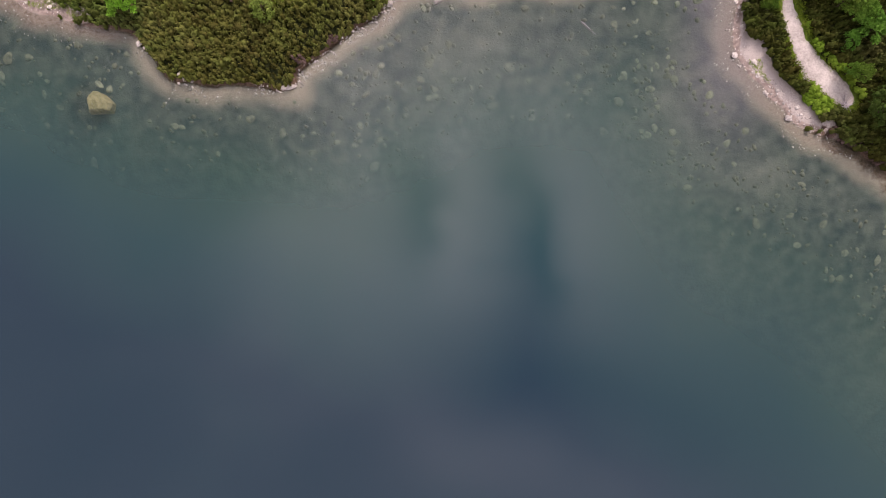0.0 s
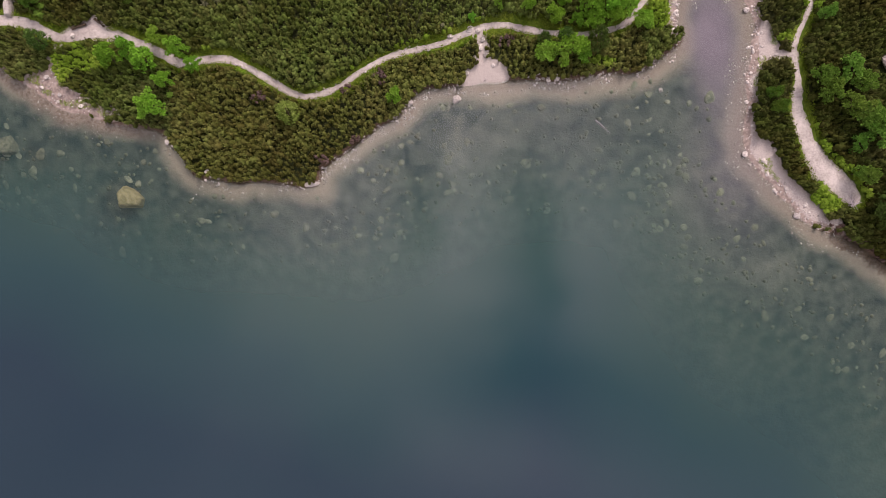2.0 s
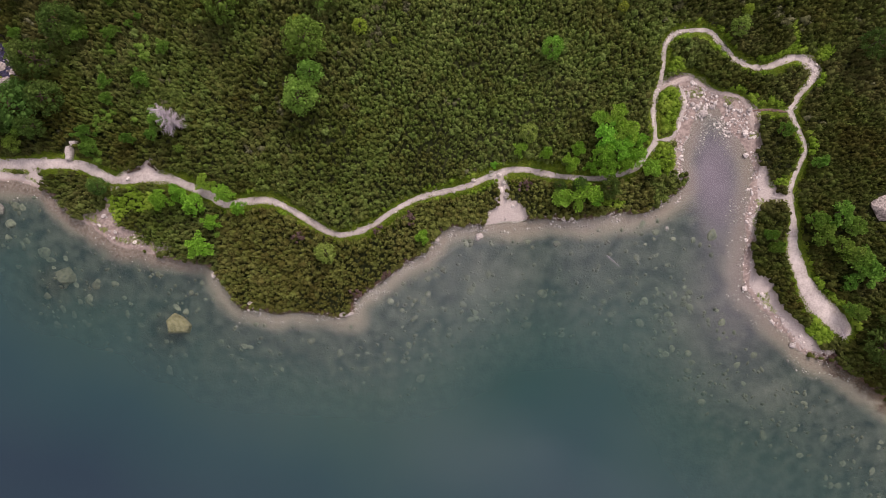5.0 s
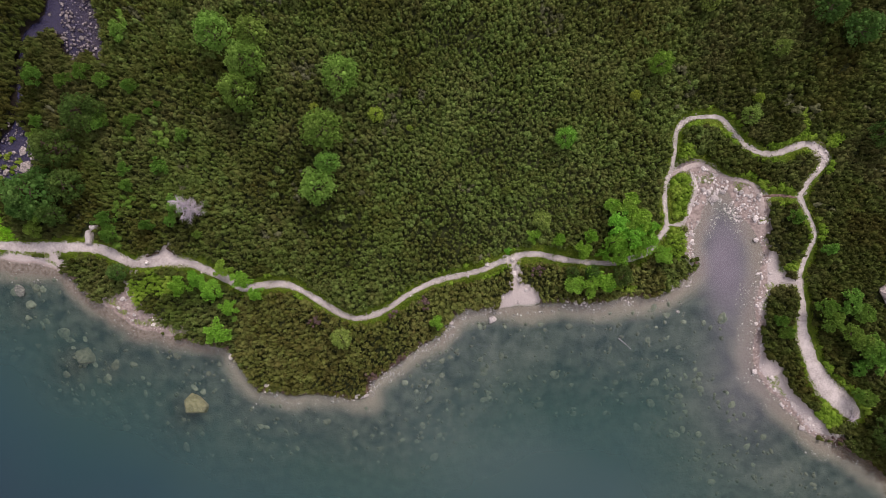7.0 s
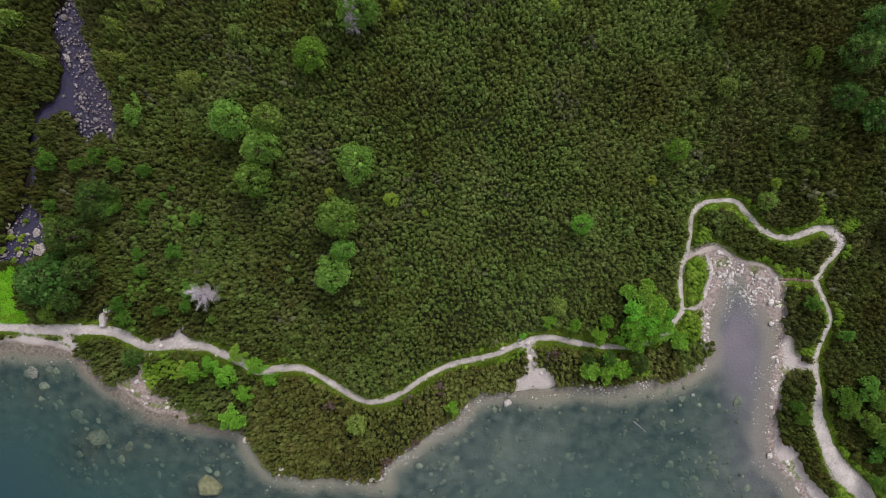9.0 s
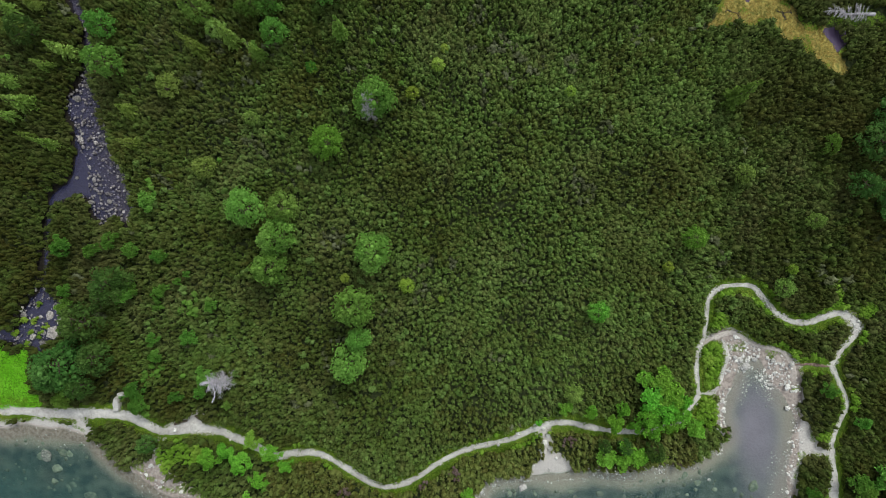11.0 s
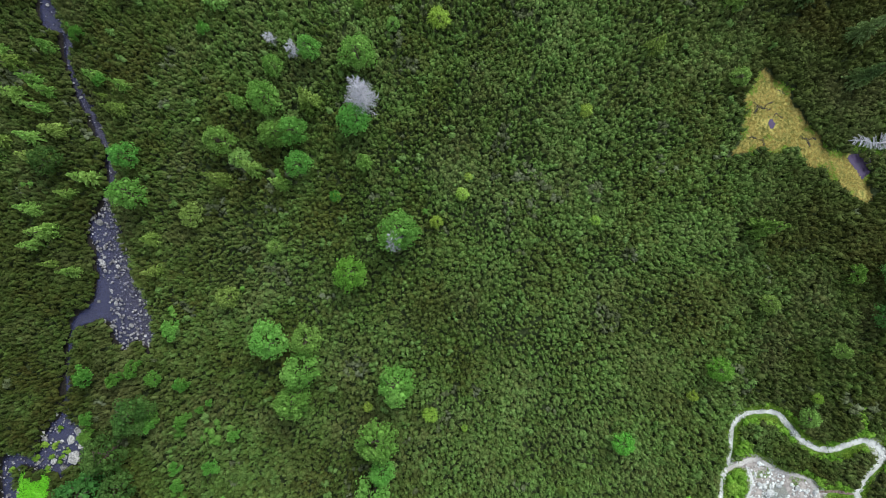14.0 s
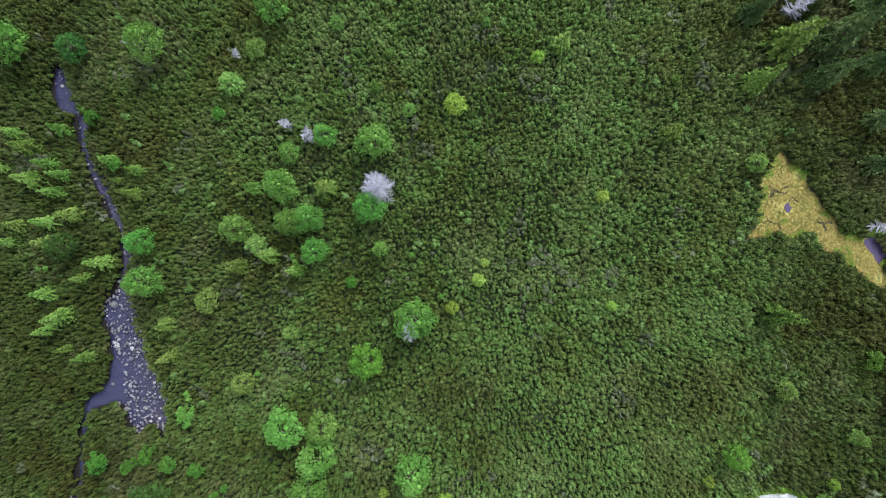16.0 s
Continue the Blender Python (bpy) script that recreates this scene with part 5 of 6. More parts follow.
SHRUBS = [(-29.3,38.4,1.5), (2.2,55.1,1.4), (34.9,69.6,1.35), (39.8,79.8,1.2), (-52.2,91.8,1.7), (-45.0,98.9,1.0), (29.5,87.2,1.4), (-49.7,112.7,1.4), (-3.0,60.1,0.6), (-57.3,104.4,1.7), (-48.3,141.9,1.4), (-51.9,136.8,1.7), (-25.7,131.8,1.0), (-14.3,145.3,0.6), (-13.6,144.6,0.6), (14.9,135.1,0.7), (-36.0,145.3,1.0), (-28.4,140.6,0.6), (26.3,121.9,1.4)]
SPRUCE_WEST = [(-80.0,121.8,1.2), (-79.1,124.4,1.1), (-81.0,117.1,1.4), (-77.6,118.3,1.4), (-73.5,110.8,1.5), (-76.2,108.5,1.1), (-81.8,106.4,1.4), (-79.4,102.9,1.7), (-81.6,101.0,1.2), (-76.2,96.6,1.1), (-79.1,97.9,0.8), (-67.6,120.9,1.3), (-69.7,121.4,0.8), (-67.0,124.5,1.1), (-63.6,101.1,1.3), (-63.4,96.2,1.1), (-71.4,126.3,1.2), (-70.6,123.2,0.7), (-83.1,123.7,1.6), (-80.9,126.2,1.2), (-83.4,128.5,1.6), (-79.4,131.4,1.2), (-85.5,130.8,1.2), (-85.5,116.9,1.2), (-80.4,114.1,1.7), (-87.9,125.7,1.3), (-87.3,114.4,1.0)]
SPRUCE_NORTH = [(-30.7,135.5,1.0), (13.9,127.1,1.6), (-2.4,140.9,1.6)]
SPRUCE_GROVE = [(-38.6,120.2,1.9), (-52.1,109.3,1.3), (-47.3,110.7,1.4), (-43.3,108.5,1.25), (-30.9,111.1,1.4), (28.3,98.9,1.8), (-49.5,121.0,1.2)]
SPRUCE_TALL = [(38.2,139.5,3.0), (36.6,134.2,2.2), (26.1,144.0,2.0), (44.5,136.0,1.9), (44.5,127.5,1.8), (43.5,144.1,2.5), (35.4,145.3,1.7), (43.9,120.8,1.7)]

stand([lambda k=k: live_tree("stone_pine", "round", M_STONEPINE, 200 + k, PINE_TEXT) for k in range(4)], PINES + PINES_NORTH, 1.75, seed=11)
stand([lambda k=k: live_tree("mountain_pine", "round", M_DARKPINE, 210 + k, "rounded dark green pine beside the stream and shore") for k in range(3)], DARK_PINES, 1.5, seed=12)
stand([lambda k=k: live_tree("rowan_bush", "lobed", M_BRIGHT, 220 + k, "bright green broadleaved bush with a lobed crown") for k in range(5)], BRIGHT_SHORE, 1.55, seed=13)
stand([lambda k=k: live_tree("alder_bush", "lobed", M_ALDER, 226 + k, "mid-green broadleaved bush within the dwarf pine thicket") for k in range(5)], BRIGHT_EAST + BRIGHT_WEST, 1.55, seed=25)
stand([lambda k=k: live_tree("young_pine", "round", M_OLIVE, 230 + k, "small yellow-green pine above the thicket", 1.9) for k in range(3)], SHRUBS, 1.15, seed=14)
stand([lambda k=k: live_tree("spruce", "spruce", M_SPRUCE, 240 + k, "slender green spruce above the thicket") for k in range(4)], [(x, y, r * 0.88) for x, y, r in SPRUCE_WEST + SPRUCE_NORTH], 1.22, seed=15)
stand([lambda k=k: live_tree("tall_spruce", "spruce", M_DARKSPRUCE, 250 + k, "tall dark spruce at the edge of the wood", 0.7) for k in range(3)], [(x, y, r * 0.85) for x, y, r in SPRUCE_TALL], 2.0, seed=16)

stand([lambda k=k: live_tree("spruce", "spruce", M_SPRUCE, 290 + k, "tall yellow-green spruce in a grove of pines", 0.9) for k in range(2)], [(x, y, r * 0.9) for x, y, r in SPRUCE_GROVE], 1.85, seed=24)
stand([lambda k=k: live_tree("tall_spruce", "spruce", M_SPRUCE, 280 + k, "tall bright green spruce at the edge of the wood", 0.8) for k in range(2)], [(30.9,139.5,2.5), (26.0,133.8,1.7)], 1.75, seed=19)
stand([lambda: live_tree("round_tree", "round", M_LONE, 296, "vivid green round-crowned tree standing alone in the thicket")], [(-33.7,94.8,2.3), (6.1,67.3,1.5), (21.0,78.0,1.6)], 1.5, seed=26)
LIME = [(-18.8,132.2,1.6), (-6,139.3,1), (-16.3,105.8,1), (-20.5,101.8,1), (3.8,101.1,0.8), (2.9,117.8,1), (-15.2,108.4,0.7), (-22.6,72.7,1.1), (-32,74.2,0.7), (-35.5,106.3,0.8), (-17.5,70.3,0.5), (17.6,73.7,0.8), (36.7,72.4,0.8)]
stand([lambda k=k: live_tree("young_larch", "round", M_LIME, 300 + k, "small lime-green young larch standing above the thicket", 1.6) for k in range(2)], LIME, 1.0, seed=27)
DEAD = [(-51.1,59.5,2.6), (-66.6,143.0,1.0), (-51.4,141.0,0.9), (-44.2,130.3,1.2), (32.9,144.6,1.9), (-40.9,128.5,1.3)]
stand([lambda k=k: dead_tree(260 + k, "bleached grey dead tree with bare branches", count=62, wild=0.45) for k in range(2)], DEAD, 0.95, seed=17)
stand([lambda: dead_tree(266, "bleached dead crown within a green pine")], [(-26.7,98.9,1.6)], 1.6, seed=18)
stand([lambda: dead_tree(262, "tall bleached dead tree with bare branches beside a pine")], [(-30.7,119.8,2.5)], 1.6, seed=23)
fallen = dead_tree(270, "bleached fallen tree with bare branches beside the bog", name="fallen_tree", count=70, wild=0.5)
fallen.matrix_basis = Matrix.LocRotScale((50.6, 111.0, 2.9), Euler((0, radians(-86), radians(-4))), (1.5, 1.8, 1.75))


# ---- stones ----
def stone_mesh(name, seed, mat, detail=2, flat=0.6):
    """An angular, worn block of rock about one metre across."""
    r = np.random.default_rng(seed)
    bm = bmesh.new()
    bmesh.ops.create_icosphere(bm, subdivisions=detail, radius=0.5)
    cuts = [(Vector(r.normal(size=3)).normalized(), 0.30 + 0.14 * r.random()) for _ in range(7)]
    off = Vector(r.random(3) * 50)
    for v in bm.verts:
        for n, d in cuts:
            over = v.co.dot(n) - d
            if over > 0:
                v.co -= n * over * 0.9
        v.co *= 1 + 0.12 * noise.noise(v.co * 3 + off)
        v.co.z *= flat
    return bm_mesh(name, bm, mat)


def strew(name, meshes, places, text, group, sunk=0.25, category="stone"):
    """Stones of their own at (x, y, size), sunk into the ground."""
    r = np.random.default_rng(len(places) + 5)
    p = np.array(places)
    z = height(p[:, 0], p[:, 1])
    for k, (x, y, s) in enumerate(places):
        ob = new(name, meshes[k % len(meshes)])
        ob.matrix_basis = Matrix.LocRotScale((x, y, float(z[k]) + s * (0.28 - sunk)), Euler((r.normal() * 0.15, r.normal() * 0.15, r.random() * 6.28)), (s * (0.8 + 0.5 * r.random()), s * (0.75 + 0.3 * r.random()), s * (0.7 + 0.4 * r.random())))
        tagged(ob, text, category, group)


def strew_many(name, meshes, places, text, sunk=0.25):
    """Small stones that nobody would count, joined into one mesh."""
    r = np.random.default_rng(len(places) + 9)
    verts, faces, start = [], [], 0
    p = np.array(places)
    z = height(p[:, 0], p[:, 1])
    for k, (x, y, s) in enumerate(places):
        me = meshes[k % len(meshes)]
        v = np.empty(len(me.vertices) * 3, np.float32)
        me.vertices.foreach_get("co", v)
        f = np.empty(len(me.polygons) * 3, np.int32)
        me.polygons.foreach_get("vertices", f)
        m = np.array(Matrix.LocRotScale((x, y, float(z[k]) + s * (0.28 - sunk)), Euler((r.normal() * 0.15, r.normal() * 0.15, r.random() * 6.28)), (s * (0.8 + 0.5 * r.random()), s * (0.75 + 0.3 * r.random()), s * (0.7 + 0.4 * r.random()))))
        verts.append(v.reshape(-1, 3) @ m[:3, :3].T + m[:3, 3])
        faces.append(f.reshape(-1, 3) + start)
        start += len(me.vertices)
    return tagged(new(name, mesh_of(name, np.vstack(verts), np.vstack(faces), meshes[0].materials[0])), text, "stones", kind="stuff")


def sown(box, count, low, high, ok, seed, power=2.5):
    """Random places where ok(x, y) holds, sizes mostly small."""
    r = np.random.default_rng(seed)
    x, y = box[0] + (box[2] - box[0]) * r.random(count * 30), box[1] + (box[3] - box[1]) * r.random(count * 30)
    w = np.nonzero(ok(x, y))[0][:count]
    return [(float(x[i]), float(y[i]), low + (high - low) * float(r.random()) ** power) for i in w]


GRANITES = [stone_mesh("stone", 300 + k, M_GRANITE) for k in range(7)]
LAKESTONES = [stone_mesh("lake_stone", 320 + k, M_LAKESTONE, 2, 0.36) for k in range(5)]
STREAMSTONES = [stone_mesh("stream_stone", 340 + k, M_STREAMSTONE, 1, 0.5) for k in range(6)]

PEBBLES = [stone_mesh("pebble", 310 + k, M_PEBBLE, 1) for k in range(5)]
BEDPEBBLES = [stone_mesh("bed_pebble", 316 + k, M_LAKESTONE, 1, 0.34) for k in range(4)]

HEAD, EAST, PATCH = np.array(BARE["head"]), np.array(BARE["east_beach"]), np.array(BARE["patch"])


def at_head(x, y):
    d = lake_distance(x, y)
    return (signed(x, y, HEAD) < 0) & (d > -2.2) & (d < 3.6) & (vnoise(x, y, 2.5, 90) > -0.25) & (path_distance(x, y) > -0.1)


def on_east_beach(x, y):
    return (signed(x, y, EAST) < 0.3) & (np.abs(lake_distance(x, y)) < 1.6)


def on_patch(x, y):
    return (signed(x, y, PATCH) < 0) & (lake_distance(x, y) > -0.6)


def at_edge(x, y):
    d = lake_distance(x, y)
    return (d < 0.3) & (d > -1.6) & (vnoise(x, y, 3, 97) > -0.2)


def in_shallows(x, y):
    d = lake_distance(x, y)
    return (d < 0.1) & (d > -3.2) & (vnoise(x, y, 3.5, 96) > -0.3)


def along_path(x, y):
    d = path_distance(x, y)
    return (d > -0.35) & (d < 0.25) & (vnoise(x, y, 4.0, 98) > 0.15)


head_stones = sorted(sown((24, 46, 39, 63), 300, 0.22, 0.62, at_head, 401, 1.5), key=lambda p: -p[2])
strew("stone", GRANITES, head_stones[:150], "pale granite stone at the head of the inlet", "stones round the inlet")
strew("stone", GRANITES, [(29.8, 57.3, 1.5), (29.2, 58.6, 0.9), (31.5, 58.4, 0.95), (28.4, 62.2, 0.8), (35.7, 57.5, 0.9), (33.4, 58.6, 0.8), (44.1, 57.6, 0.7)], "large pale granite stone at the head of the inlet", "stones round the inlet")
strew("stone", GRANITES, sown((34, 17, 50, 51), 80, 0.28, 0.80, on_east_beach, 402), "pale granite stone on the gravel beach", "stones on the beach")
strew("stone", GRANITES, sown((-72, 37, -50, 50), 26, 0.22, 0.60, on_patch, 403), "grey stone on the gravel shore", "stones on the western shore")
strew_many("shore_pebbles", PEBBLES, head_stones[150:] + sown((24, 46, 38, 63), 330, 0.14, 0.38, at_head, 411) + sown((34, 17, 50, 51), 420, 0.12, 0.36, on_east_beach, 412) + sown((-72, 37, -50, 50), 150, 0.12, 0.35, on_patch, 413)
           + sown((24, 40, 39, 57), 380, 0.10, 0.36, in_shallows, 416) + sown((-86, 36, -46, 55), 140, 0.10, 0.34, in_shallows, 417) + sown((30, 12, 56, 42), 240, 0.10, 0.34, in_shallows, 418) + sown((-46, 26, 26, 44), 200, 0.10, 0.34, in_shallows, 419)
           + sown((-20, 40, 27, 48), 380, 0.12, 0.55, at_edge, 414) + sown((-48, 28, -12, 42), 420, 0.12, 0.55, at_edge, 415), "small pale stones along the shore")
def paved(x, y):
    """Stretches of the looping path that are rough with stones."""
    rough = np.minimum(np.minimum(np.hypot(x - 25.4, y - 69.2) - 1.6, np.hypot((x - 34.3) * 0.8 + (y - 66.9) * 0.6, ((y - 66.9) * 0.8 - (x - 34.3) * 0.6) * 0.9) - 3.2), np.hypot(x - 46.6, y - 63.2) - 2.4)
    return (path_distance(x, y) < 0.2) & (rough < 0)


strew_many("path_stones", PEBBLES, sown((23, 60, 49, 72), 210, 0.18, 0.58, paved, 408, 1.5), "grey stones set in the trodden footpath")
strew_many("path_pebbles", PEBBLES, sown((-62, 40, 30, 71), 230, 0.14, 0.55, along_path, 406) + sown((20, 22, 48, 71), 150, 0.14, 0.45, along_path, 407), "small stones along the footpath")
strew("stream_stone", STREAMSTONES, sown((-79, 83, -64, 108), 260, 0.25, 0.72, lambda x, y: (stream_distance(x, y) < 0.1) & (x > -75 + 0.18 * (106 - y) + 0.7 * vnoise(x, y, 2.5, 91)), 408, 1.6), "pale rounded stone in the stream", "stones in the stream", -0.02)
strew("stream_stone", STREAMSTONES, sown((-83, 106, -70, 143), 22, 0.30, 0.8, lambda x, y: stream_distance(x, y) < 0.1, 409), "pale rounded stone in the stream", "stones in the stream", -0.05)
strew("stream_stone", STREAMSTONES, sown((-91, 56, -76, 75), 62, 0.4, 1.5, lambda x, y: (stream_distance(x, y) < 0.4), 410), "grey stone in the stream's mouth", "stones in the stream's mouth", 0.05)

strew("stream_stone", STREAMSTONES, [(-73.4, 104.2, 1.4), (-73.2, 97.7, 1.0), (-70.9, 97.1, 1.0), (-68.4, 94.6, 1.0), (-71.4, 91.3, 0.9), (-69.1, 87.7, 1.1), (-72.0, 87.8, 1.0), (-73.2, 88.6, 1.1), (-74.1, 91.7, 0.8), (-69.5, 100.7, 0.8)], "large pale stone in the stream", "stones in the stream", -0.02)
strew("stone_slab", STREAMSTONES[:3], [(-78.6, 67.5, 2.9), (-77.9, 71.4, 1.8), (-80.3, 65.7, 1.9), (-79.3, 70.2, 1.5), (-77.6, 69.3, 1.4), (-81.3, 71.6, 1.0), (-82.2, 70.3, 0.9)], "pale flat rock in the stream's mouth", "rocks in the stream's mouth", 0.12)
tx = np.array([-79.9, -81.5, -82.3, -83.1, -82.9, -88.4, -84.6, -81.0, -80.6, -85.5])
ty = np.array([68.3, 69.5, 67.9, 69.7, 66.0, 66.0, 67.6, 67.0, 72.2, 68.6])
tx, ty = np.repeat(tx, 5) + rng.normal(0, 0.25, 50), np.repeat(ty, 5) + rng.normal(0, 0.25, 50)
tagged(new("stone_herbs", scatter(CLUMPS, tx, ty, height(tx, ty) + 0.45, 0.5 + 0.4 * rng.random(50), 0.6 + 0.2 * rng.random(50), rng.random(50), "stone_herbs", M_GRASS, 74, 0.1)), "bright green herb tufts between the stream's stones", "herbs", kind="stuff")
strew_many("stream_pebbles", [stone_mesh("stream_pebble", 350 + k, M_COBBLE, 1, 0.5) for k in range(4)], sown((-79, 83, -64, 108), 800, 0.14, 0.60, lambda x, y: (stream_distance(x, y) < 0.0) & (x > -75.6 + 0.18 * (106 - y) + 0.9 * vnoise(x, y, 2.5, 91)), 418)
           + sown((-91, 56, -76, 75), 420, 0.14, 0.55, lambda x, y: stream_distance(x, y) < 0.5, 419) + sown((-83, 106, -70, 143), 160, 0.14, 0.4, lambda x, y: stream_distance(x, y) < 0.0, 420), "small brownish stones in the stream bed", -0.6)

# rocks under and at the water, one by one
def blocky_boulder(outline, tall, taper, seed, mat=None):
    """An angular block with a sloping top and chipped edges."""
    r = np.random.default_rng(seed)
    bm = bmesh.new()
    rings = []
    for f, s in ((0.0, 1.18), (0.62, 1.05), (1.0, taper)):
        rings.append([bm.verts.new((x * s, y * s, tall * f * (1 + 0.10 * y / 1.5) + 0.05 * r.normal())) for x, y in outline])
    n = len(outline)
    for p, q in zip(rings, rings[1:]):
        for k in range(n):
            bm.faces.new((p[k], p[(k + 1) % n], q[(k + 1) % n], q[k]))
    bm.faces.new(rings[-1])
    bm.faces.new(rings[0][::-1])
    bmesh.ops.bevel(bm, geom=bm.edges[:], offset=0.10, segments=1, affect="EDGES")
    bmesh.ops.triangulate(bm, faces=bm.faces[:])
    bmesh.ops.subdivide_edges(bm, edges=bm.edges[:], cuts=2, use_grid_fill=True)
    for v in bm.verts:
        v.co += Vector((noise.noise(v.co * 1.7), noise.noise(v.co * 1.7 + Vector((9, 0, 0))), noise.noise(v.co * 1.7 + Vector((0, 9, 0))))) * 0.09
    return bm_mesh("boulder", bm, mat or M_OCHRESTONE)


flat = new("boulder", blocky_boulder([(-1.3, 1.0), (0.9, 1.3), (1.5, -0.2), (1.0, -1.2), (-1.0, -1.0)], 1.2, 0.9, 7, M_LAKESTONE))
flat.matrix_basis = pose(-71.6, 36.9, -1.9, 0, 0, 10)
tagged(flat, "flat algae-covered boulder under the lake's surface", "boulder", "boulders in the lake")
block = new("boulder", blocky_boulder([(-0.7, 1.5), (0.5, 0.9), (1.75, -0.4), (1.25, -1.45), (-1.6, -1.35), (-1.75, 0.5)], 1.5, 0.82, 5))
block.matrix_basis = pose(-53.9, 28.6, -1.75)
tagged(block, "large angular yellowish boulder in shallow lake water", "boulder", "boulders in the lake")
strew("stone", GRANITES, [(30.0, 57.4, 1.5), (29.2, 58.4, 1.0), (28.3, 58.9, 0.9), (31.9, 58.9, 0.9), (37.0, 57.6, 1.1), (34.2, 58.2, 0.8), (46.6, 64.8, 0.6), (47.4, 63.9, 0.7), (47.6, 62.7, 0.5), (45.6, 65.5, 0.5), (46.9, 63.2, 0.6)], "pale granite stone beside the path and the inlet", "stones round the inlet", 0.1)
strew("stone", GRANITES, [(-2.4, 49.3, 0.9), (-1.8, 48.1, 0.9), (-1.4, 46.0, 1.0), (-2.2, 47.0, 0.9), (-2.9, 45.6, 0.8), (-4.3, 43.5, 0.9), (-4.9, 43.3, 0.8), (-5.7, 43.0, 0.7), (-1.7, 42.5, 0.5), (-0.5, 44.4, 0.6), (-1.2, 47.3, 0.7), (8.6, 42.2, 1.1), (7.4, 42.1, 0.9), (-6.4, 48.7, 0.9), (-12.7, 39.8, 1.3), (-5.9, 39.9, 1.3), (-9.5, 47.0, 0.6), (-3.5, 48.3, 0.6)], "pale granite stone where the path reaches the shore", "stones at the sandy apron", 0.1)
strew("stone", GRANITES, [(-64.1, 46.0, 0.9), (-64.9, 44.6, 0.7), (-63.2, 46.9, 0.7), (-62.4, 43.4, 0.6), (-59.5, 41.7, 0.7), (-59.8, 51.5, 0.9), (-61.6, 50.2, 0.8)], "pale grey stone on the gravel shore", "stones on the western shore", 0.1)
strew("boulder", GRANITES, ROCKS[1:3] + ROCKS[5:8] + ROCKS[17:], "pale granite boulder at the water's edge", "boulders at the shore", 0.1, "boulder")
strew("boulder", LAKESTONES, ROCKS[3:5] + ROCKS[8:17], "algae-covered boulder on the lake bed", "boulders in the lake", 0.3, "boulder")
bed_stones, bed_pebbles = [], []
for box, count, near, far, seed in (((-95, 5, -45, 52), 230, 2, 20, 421), ((-20, 12, 36, 56), 330, 2, 19, 422), ((10, -12, 60, 30), 190, 2, 17, 423), ((-48, 14, -12, 36), 90, 2, 12, 424)):
    def on_bed(x, y):
        d = lake_distance(x, y)
        return (d < -near) & (d > -far) & (vnoise(x, y, 7, 95) > -0.5) & ((x < 24) | (y < 40)) & ((x < 25) | (d < -5))
    bed_stones += sown(box, count // 4, 0.7, 1.8, on_bed, seed, 1.6)
    bed_pebbles += sown(box, count, 0.3, 1.1, on_bed, seed + 10, 1.4)
bed_stones += [(-14.3,31.6,1.3), (-8.8,29.4,1.6), (-7.4,27.1,1.9), (-4.3,29.2,1.5), (-3.5,31.5,1.2), (3.9,30.7,1.8), (-0.2,30.2,1.1), (1.0,25.6,2.4), (6.4,28.7,1.2), (17.4,20.9,2.2), (19.4,25.1,1.8), (23.4,26.3,1.4), (26.8,27.3,1.6), (24.4,23.6,1.2), (23.0,20.0,1.4), (24.1,20.8,1.5), (26.4,20.0,1.7),
               (26.1,17.2,1.6), (11.9,23.6,1.2), (-70.3,35.8,1.8), (-75.9,34.0,1.7), (-68.0,33.2,1.4), (-71.7,30.8,1.6), (-75.4,29.0,1.8), (-60.4,28.7,1.4), (-52.6,30.5,1.5), (-47.1,25.6,1.2), (-73.9,39.7,1.6), (-59.6,25.2,1.1), (-81.9,48.1,1.9), (-74.9,41.0,2.6), (-71.3,39.9,1.4), (-77.6,42.9,1.3)]
strew("lake_stone", LAKESTONES, bed_stones, "algae-covered stone on the lake bed", "stones on the lake bed", 0.34)
strew_many("bed_pebbles", BEDPEBBLES, bed_pebbles, "small algae-covered stones on the lake bed", 0.34)

bed = float(height(np.array([-81.0]), np.array([48.0]))[0])
tall = (0.08 - bed) / 0.54
rock = new("boulder", stone_mesh("boulder", 363, M_STREAMSTONE, 3, 0.6))
rock.matrix_basis = Matrix.LocRotScale((-81.0, 48.0, bed + 0.24 * tall), Euler((0, 0, 0.5)), (1.5, 2.1, tall))
tagged(rock, "pale pinkish boulder rising from the shallow lake", "boulder")
big_rock = new("boulder", stone_mesh("boulder", 361, M_STREAMSTONE, 3, 0.5))
big_rock.matrix_basis = Matrix.LocRotScale((56.5, 41.2, 1.6), Euler((0.05, 0.05, 0.1)), (6.0, 4.2, 4.0))
tagged(big_rock, "large flat-topped granite boulder among pines", "boulder")

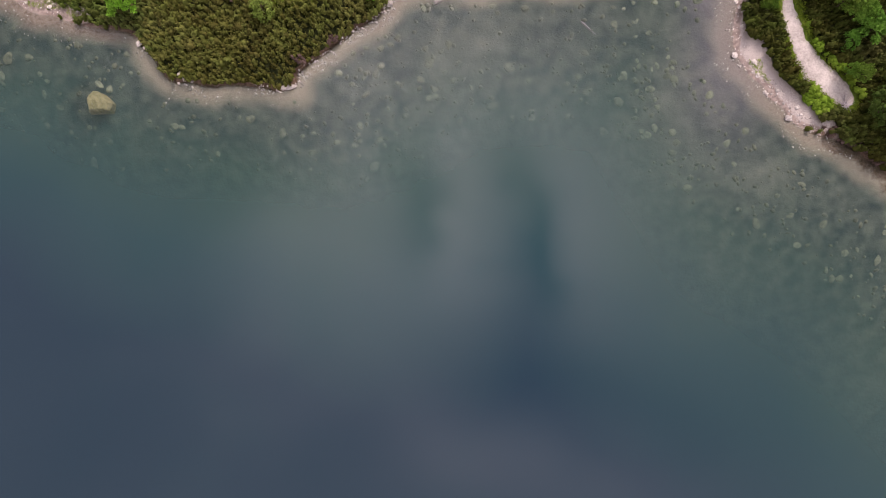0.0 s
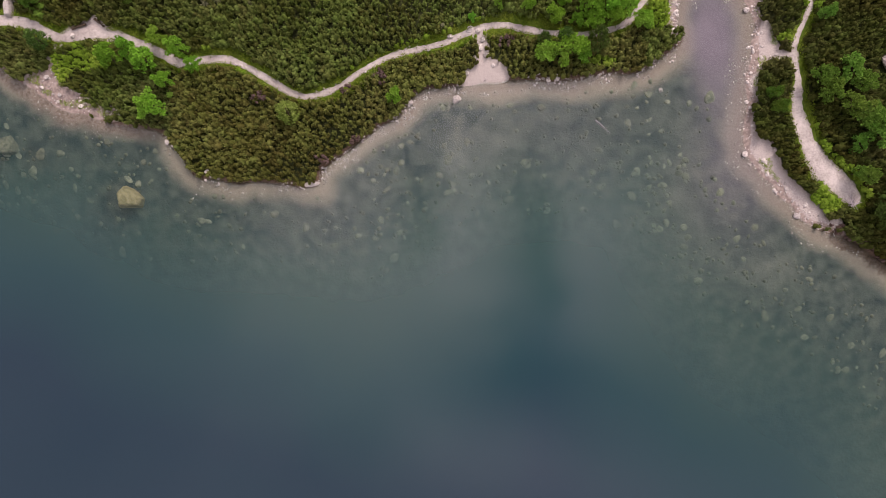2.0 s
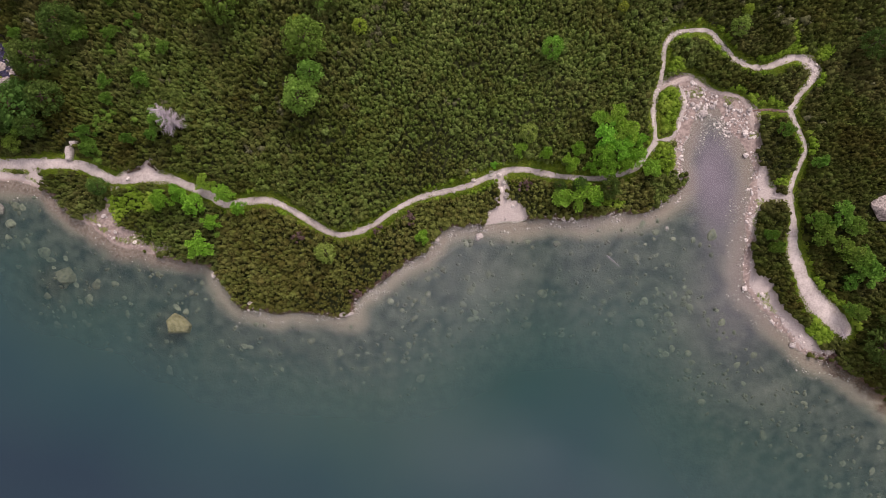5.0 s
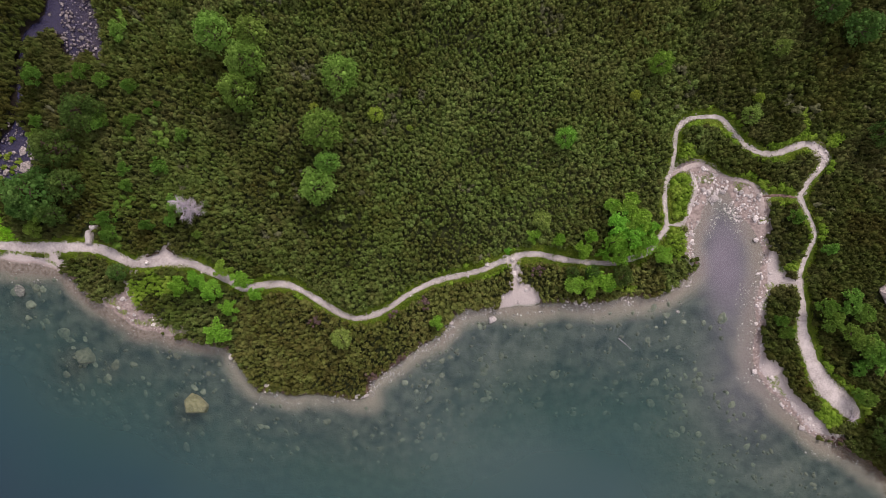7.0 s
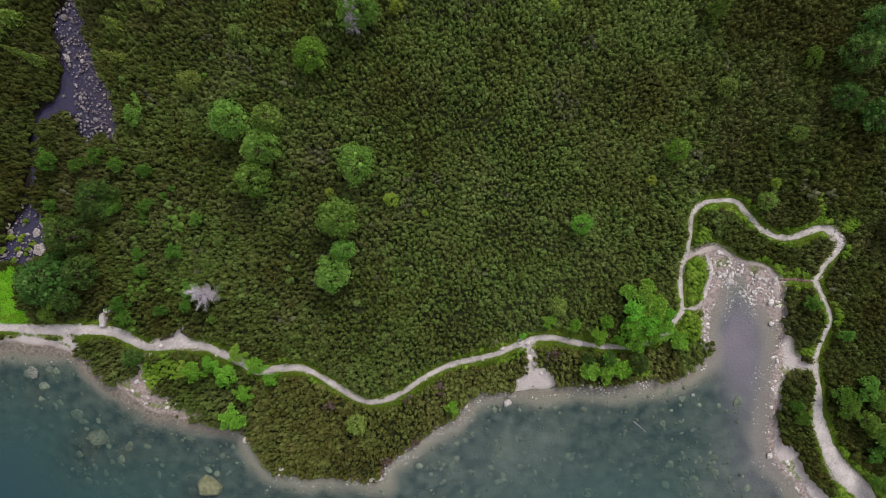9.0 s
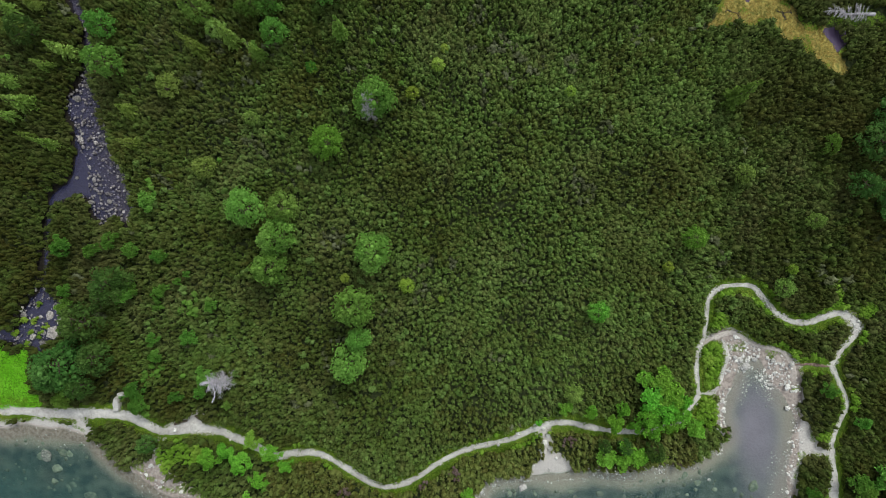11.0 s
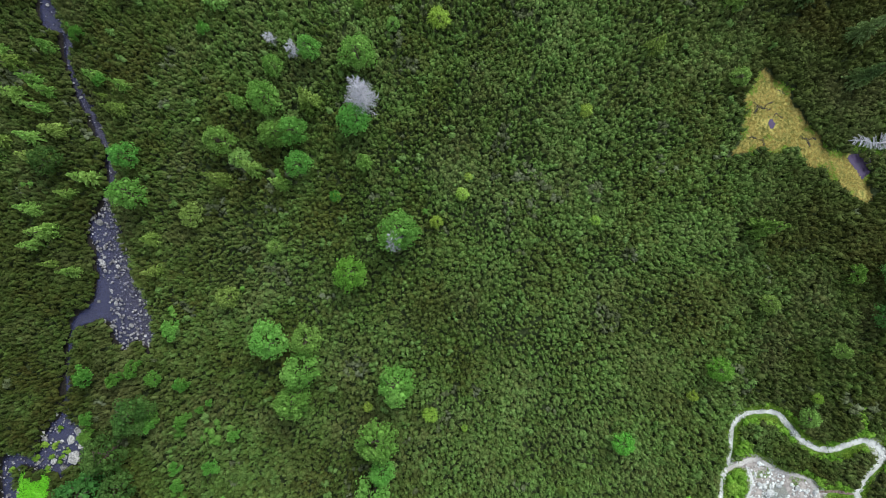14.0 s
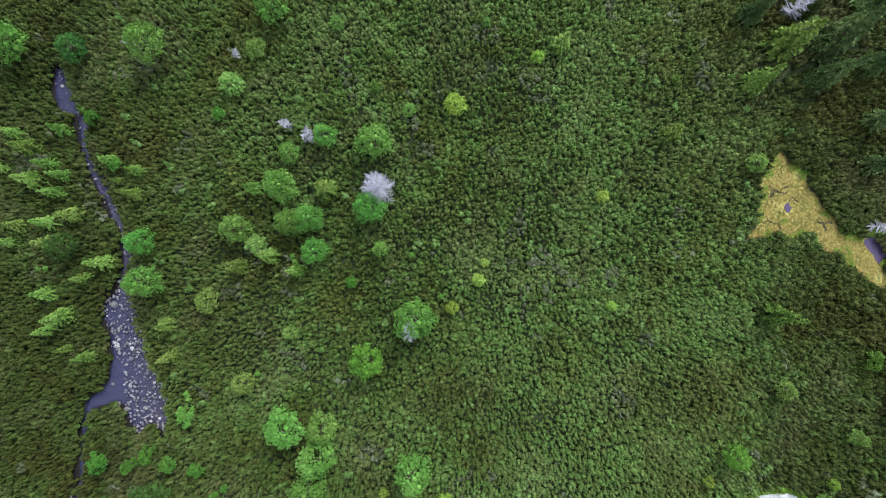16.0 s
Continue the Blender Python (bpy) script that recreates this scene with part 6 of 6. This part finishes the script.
# dark cracks in the bog's turf
def crack(points, seed):
    line = smooth(points, 0.22)
    line = line + np.random.default_rng(seed).normal(0, 0.10, line.shape)
    half = 0.12 + 0.09 * vnoise(np.arange(len(line)), np.zeros(len(line)), 2.0, seed)
    half[0] = half[-1] = 0.02
    t = np.gradient(line, axis=0)
    t /= np.linalg.norm(t, axis=1)[:, None]
    nrm = np.stack([-t[:, 1], t[:, 0]], 1)
    a, b = line + nrm * half[:, None], line - nrm * half[:, None]
    z = np.full((len(line), 1), BOG_LEVEL + 0.03)
    v = np.concatenate([np.hstack([a, z]), np.hstack([b, z]), np.hstack([b, z - 0.2]), np.hstack([a, z - 0.2])])
    n = len(line)
    i = np.arange(n - 1)
    f = np.concatenate([np.stack([i + p, i + p + 1, i + q + 1, i + q], 1) for p, q in ((0, n), (n, 2 * n), (3 * n, 0))])
    tagged(new("peat_crack", mesh_of("peat_crack", v, f, M_PEAT)), "dark wet crack in the bog's turf", "bog", kind="structure")


crack([(29.4, 118.6), (30.2, 117.9), (31.3, 117.4), (32.2, 117.3)], 1)
crack([(28.6, 113.2), (29.6, 112.9), (30.6, 112.6), (31.2, 113.0)], 2)
crack([(32.3, 116.1), (33.3, 116.3), (34.0, 115.8)], 3)
crack([(36.5, 112.8), (37.6, 112.2), (38.1, 111.2)], 4)
crack([(30.2, 117.9), (30.0, 117.2), (29.5, 116.8)], 6)
crack([(30.6, 112.6), (30.9, 112.0), (30.7, 111.5)], 7)
crack([(31.3, 117.4), (31.9, 118.1), (32.7, 118.3)], 8)
crack([(37.6, 112.2), (38.4, 112.5), (38.9, 112.1)], 9)
crack([(33.4, 120.3), (34.4, 119.6), (35.2, 119.8)], 5)


# ---- small things along the path ----
def slab_stone(x, y, z, size, turn, seed, text):
    ob = new("stone_slab", stone_mesh("stone_slab", seed, M_GRANITE, 2, 0.35))
    ob.matrix_basis = Matrix.LocRotScale((x, y, z), Euler((0.03, -0.04, turn)), size)
    return tagged(ob, text, "stone")


for outline, spot, s in (([(-0.45, 1.25), (0.35, 1.3), (0.55, 0.3), (0.35, -1.2), (-0.6, -1.3), (-0.55, 0.2)], (-68.7, 55.9), 5), ([(-0.55, 0.35), (0.65, 0.45), (0.6, -0.35), (-0.4, -0.5)], (-68.0, 57.4), 8)):
    ob = new("stone_slab", blocky_boulder([(0.85 * x, 0.85 * y) for x, y in outline], 1.25, 0.9, s, M_GRANITE))
    ob.matrix_basis = pose(spot[0], spot[1], 0.15)
    tagged(ob, "upright grey stone slab beside the footpath", "stone")
slab_stone(-27.2, 28.9, 0.05, (2.6, 0.9, 1.0), 0.1, 372, "flat pale stone slab at the headland's tip")
slab_stone(-3.6, 49.6, 0.65, (1.3, 1.0, 0.9), 0.4, 373, "flat stone at the path's fork")


def log(points, radius, text, seed):
    r = np.random.default_rng(seed)
    p = np.array(points)
    z = height(p[:, 0], p[:, 1])
    bm = bmesh.new()
    pts = [Vector((x, y, float(h) + radius + 0.05)) for (x, y), h in zip(points, z)]
    tube(bm, pts, [radius * (1 - 0.12 * k) for k in range(len(pts))], 8)
    bm.faces.new([v for v in bm.verts[:8]][::-1])
    return tagged(new("log", bm_mesh("log", bm, M_DEADWOOD if seed % 2 else M_BARK)), text, "log")


log([(-59.8, 52.5), (-58.8, 52.8), (-57.8, 53.0)], 0.20, "dark log laid beside the path's clearing", 2)
log([(-56.5, 53.7), (-55.9, 53.2), (-55.3, 52.6)], 0.20, "dark log laid beside the path's clearing", 4)
log([(26.2, 64.7), (27.4, 64.9), (28.7, 65.0)], 0.09, "thin bleached log lying in the grass", 5)
log([(4.4, 42.5), (6.6, 43.0)], 0.10, "bleached driftwood log on the shore", 7)
log([(14.0, 36.0), (15.1, 35.0), (15.9, 34.2)], 0.12, "sunken log on the lake bed", 9)


def root_tangle(x, y, turn):
    """The bare roots of an upturned stump."""
    r = np.random.default_rng(88)
    z0 = float(height(np.array([x]), np.array([y]))[0])
    thing = tagged(new("root_tangle"), "weathered tangle of bare roots at the path's end", "roots")
    thing.matrix_basis = pose(x, y, z0, 0, 0, turn)
    for k in range(13):
        a = k * 0.48 - 0.4 + r.normal() * 0.15
        bm = bmesh.new()
        p = [Vector((0.1 * math.cos(a), 0.1 * math.sin(a), 0.25))]
        for q in range(4):
            p.append(p[-1] + Vector((math.cos(a), math.sin(a), -0.05 + 0.1 * r.normal())) * 0.36)
            a += r.normal() * 0.35
        tube(bm, p, [0.09, 0.07, 0.05, 0.035, 0.015], 6)
        part("root", bm_mesh("root", bm, M_DEADWOOD), thing)


root_tangle(49.4, 21.9, 200)
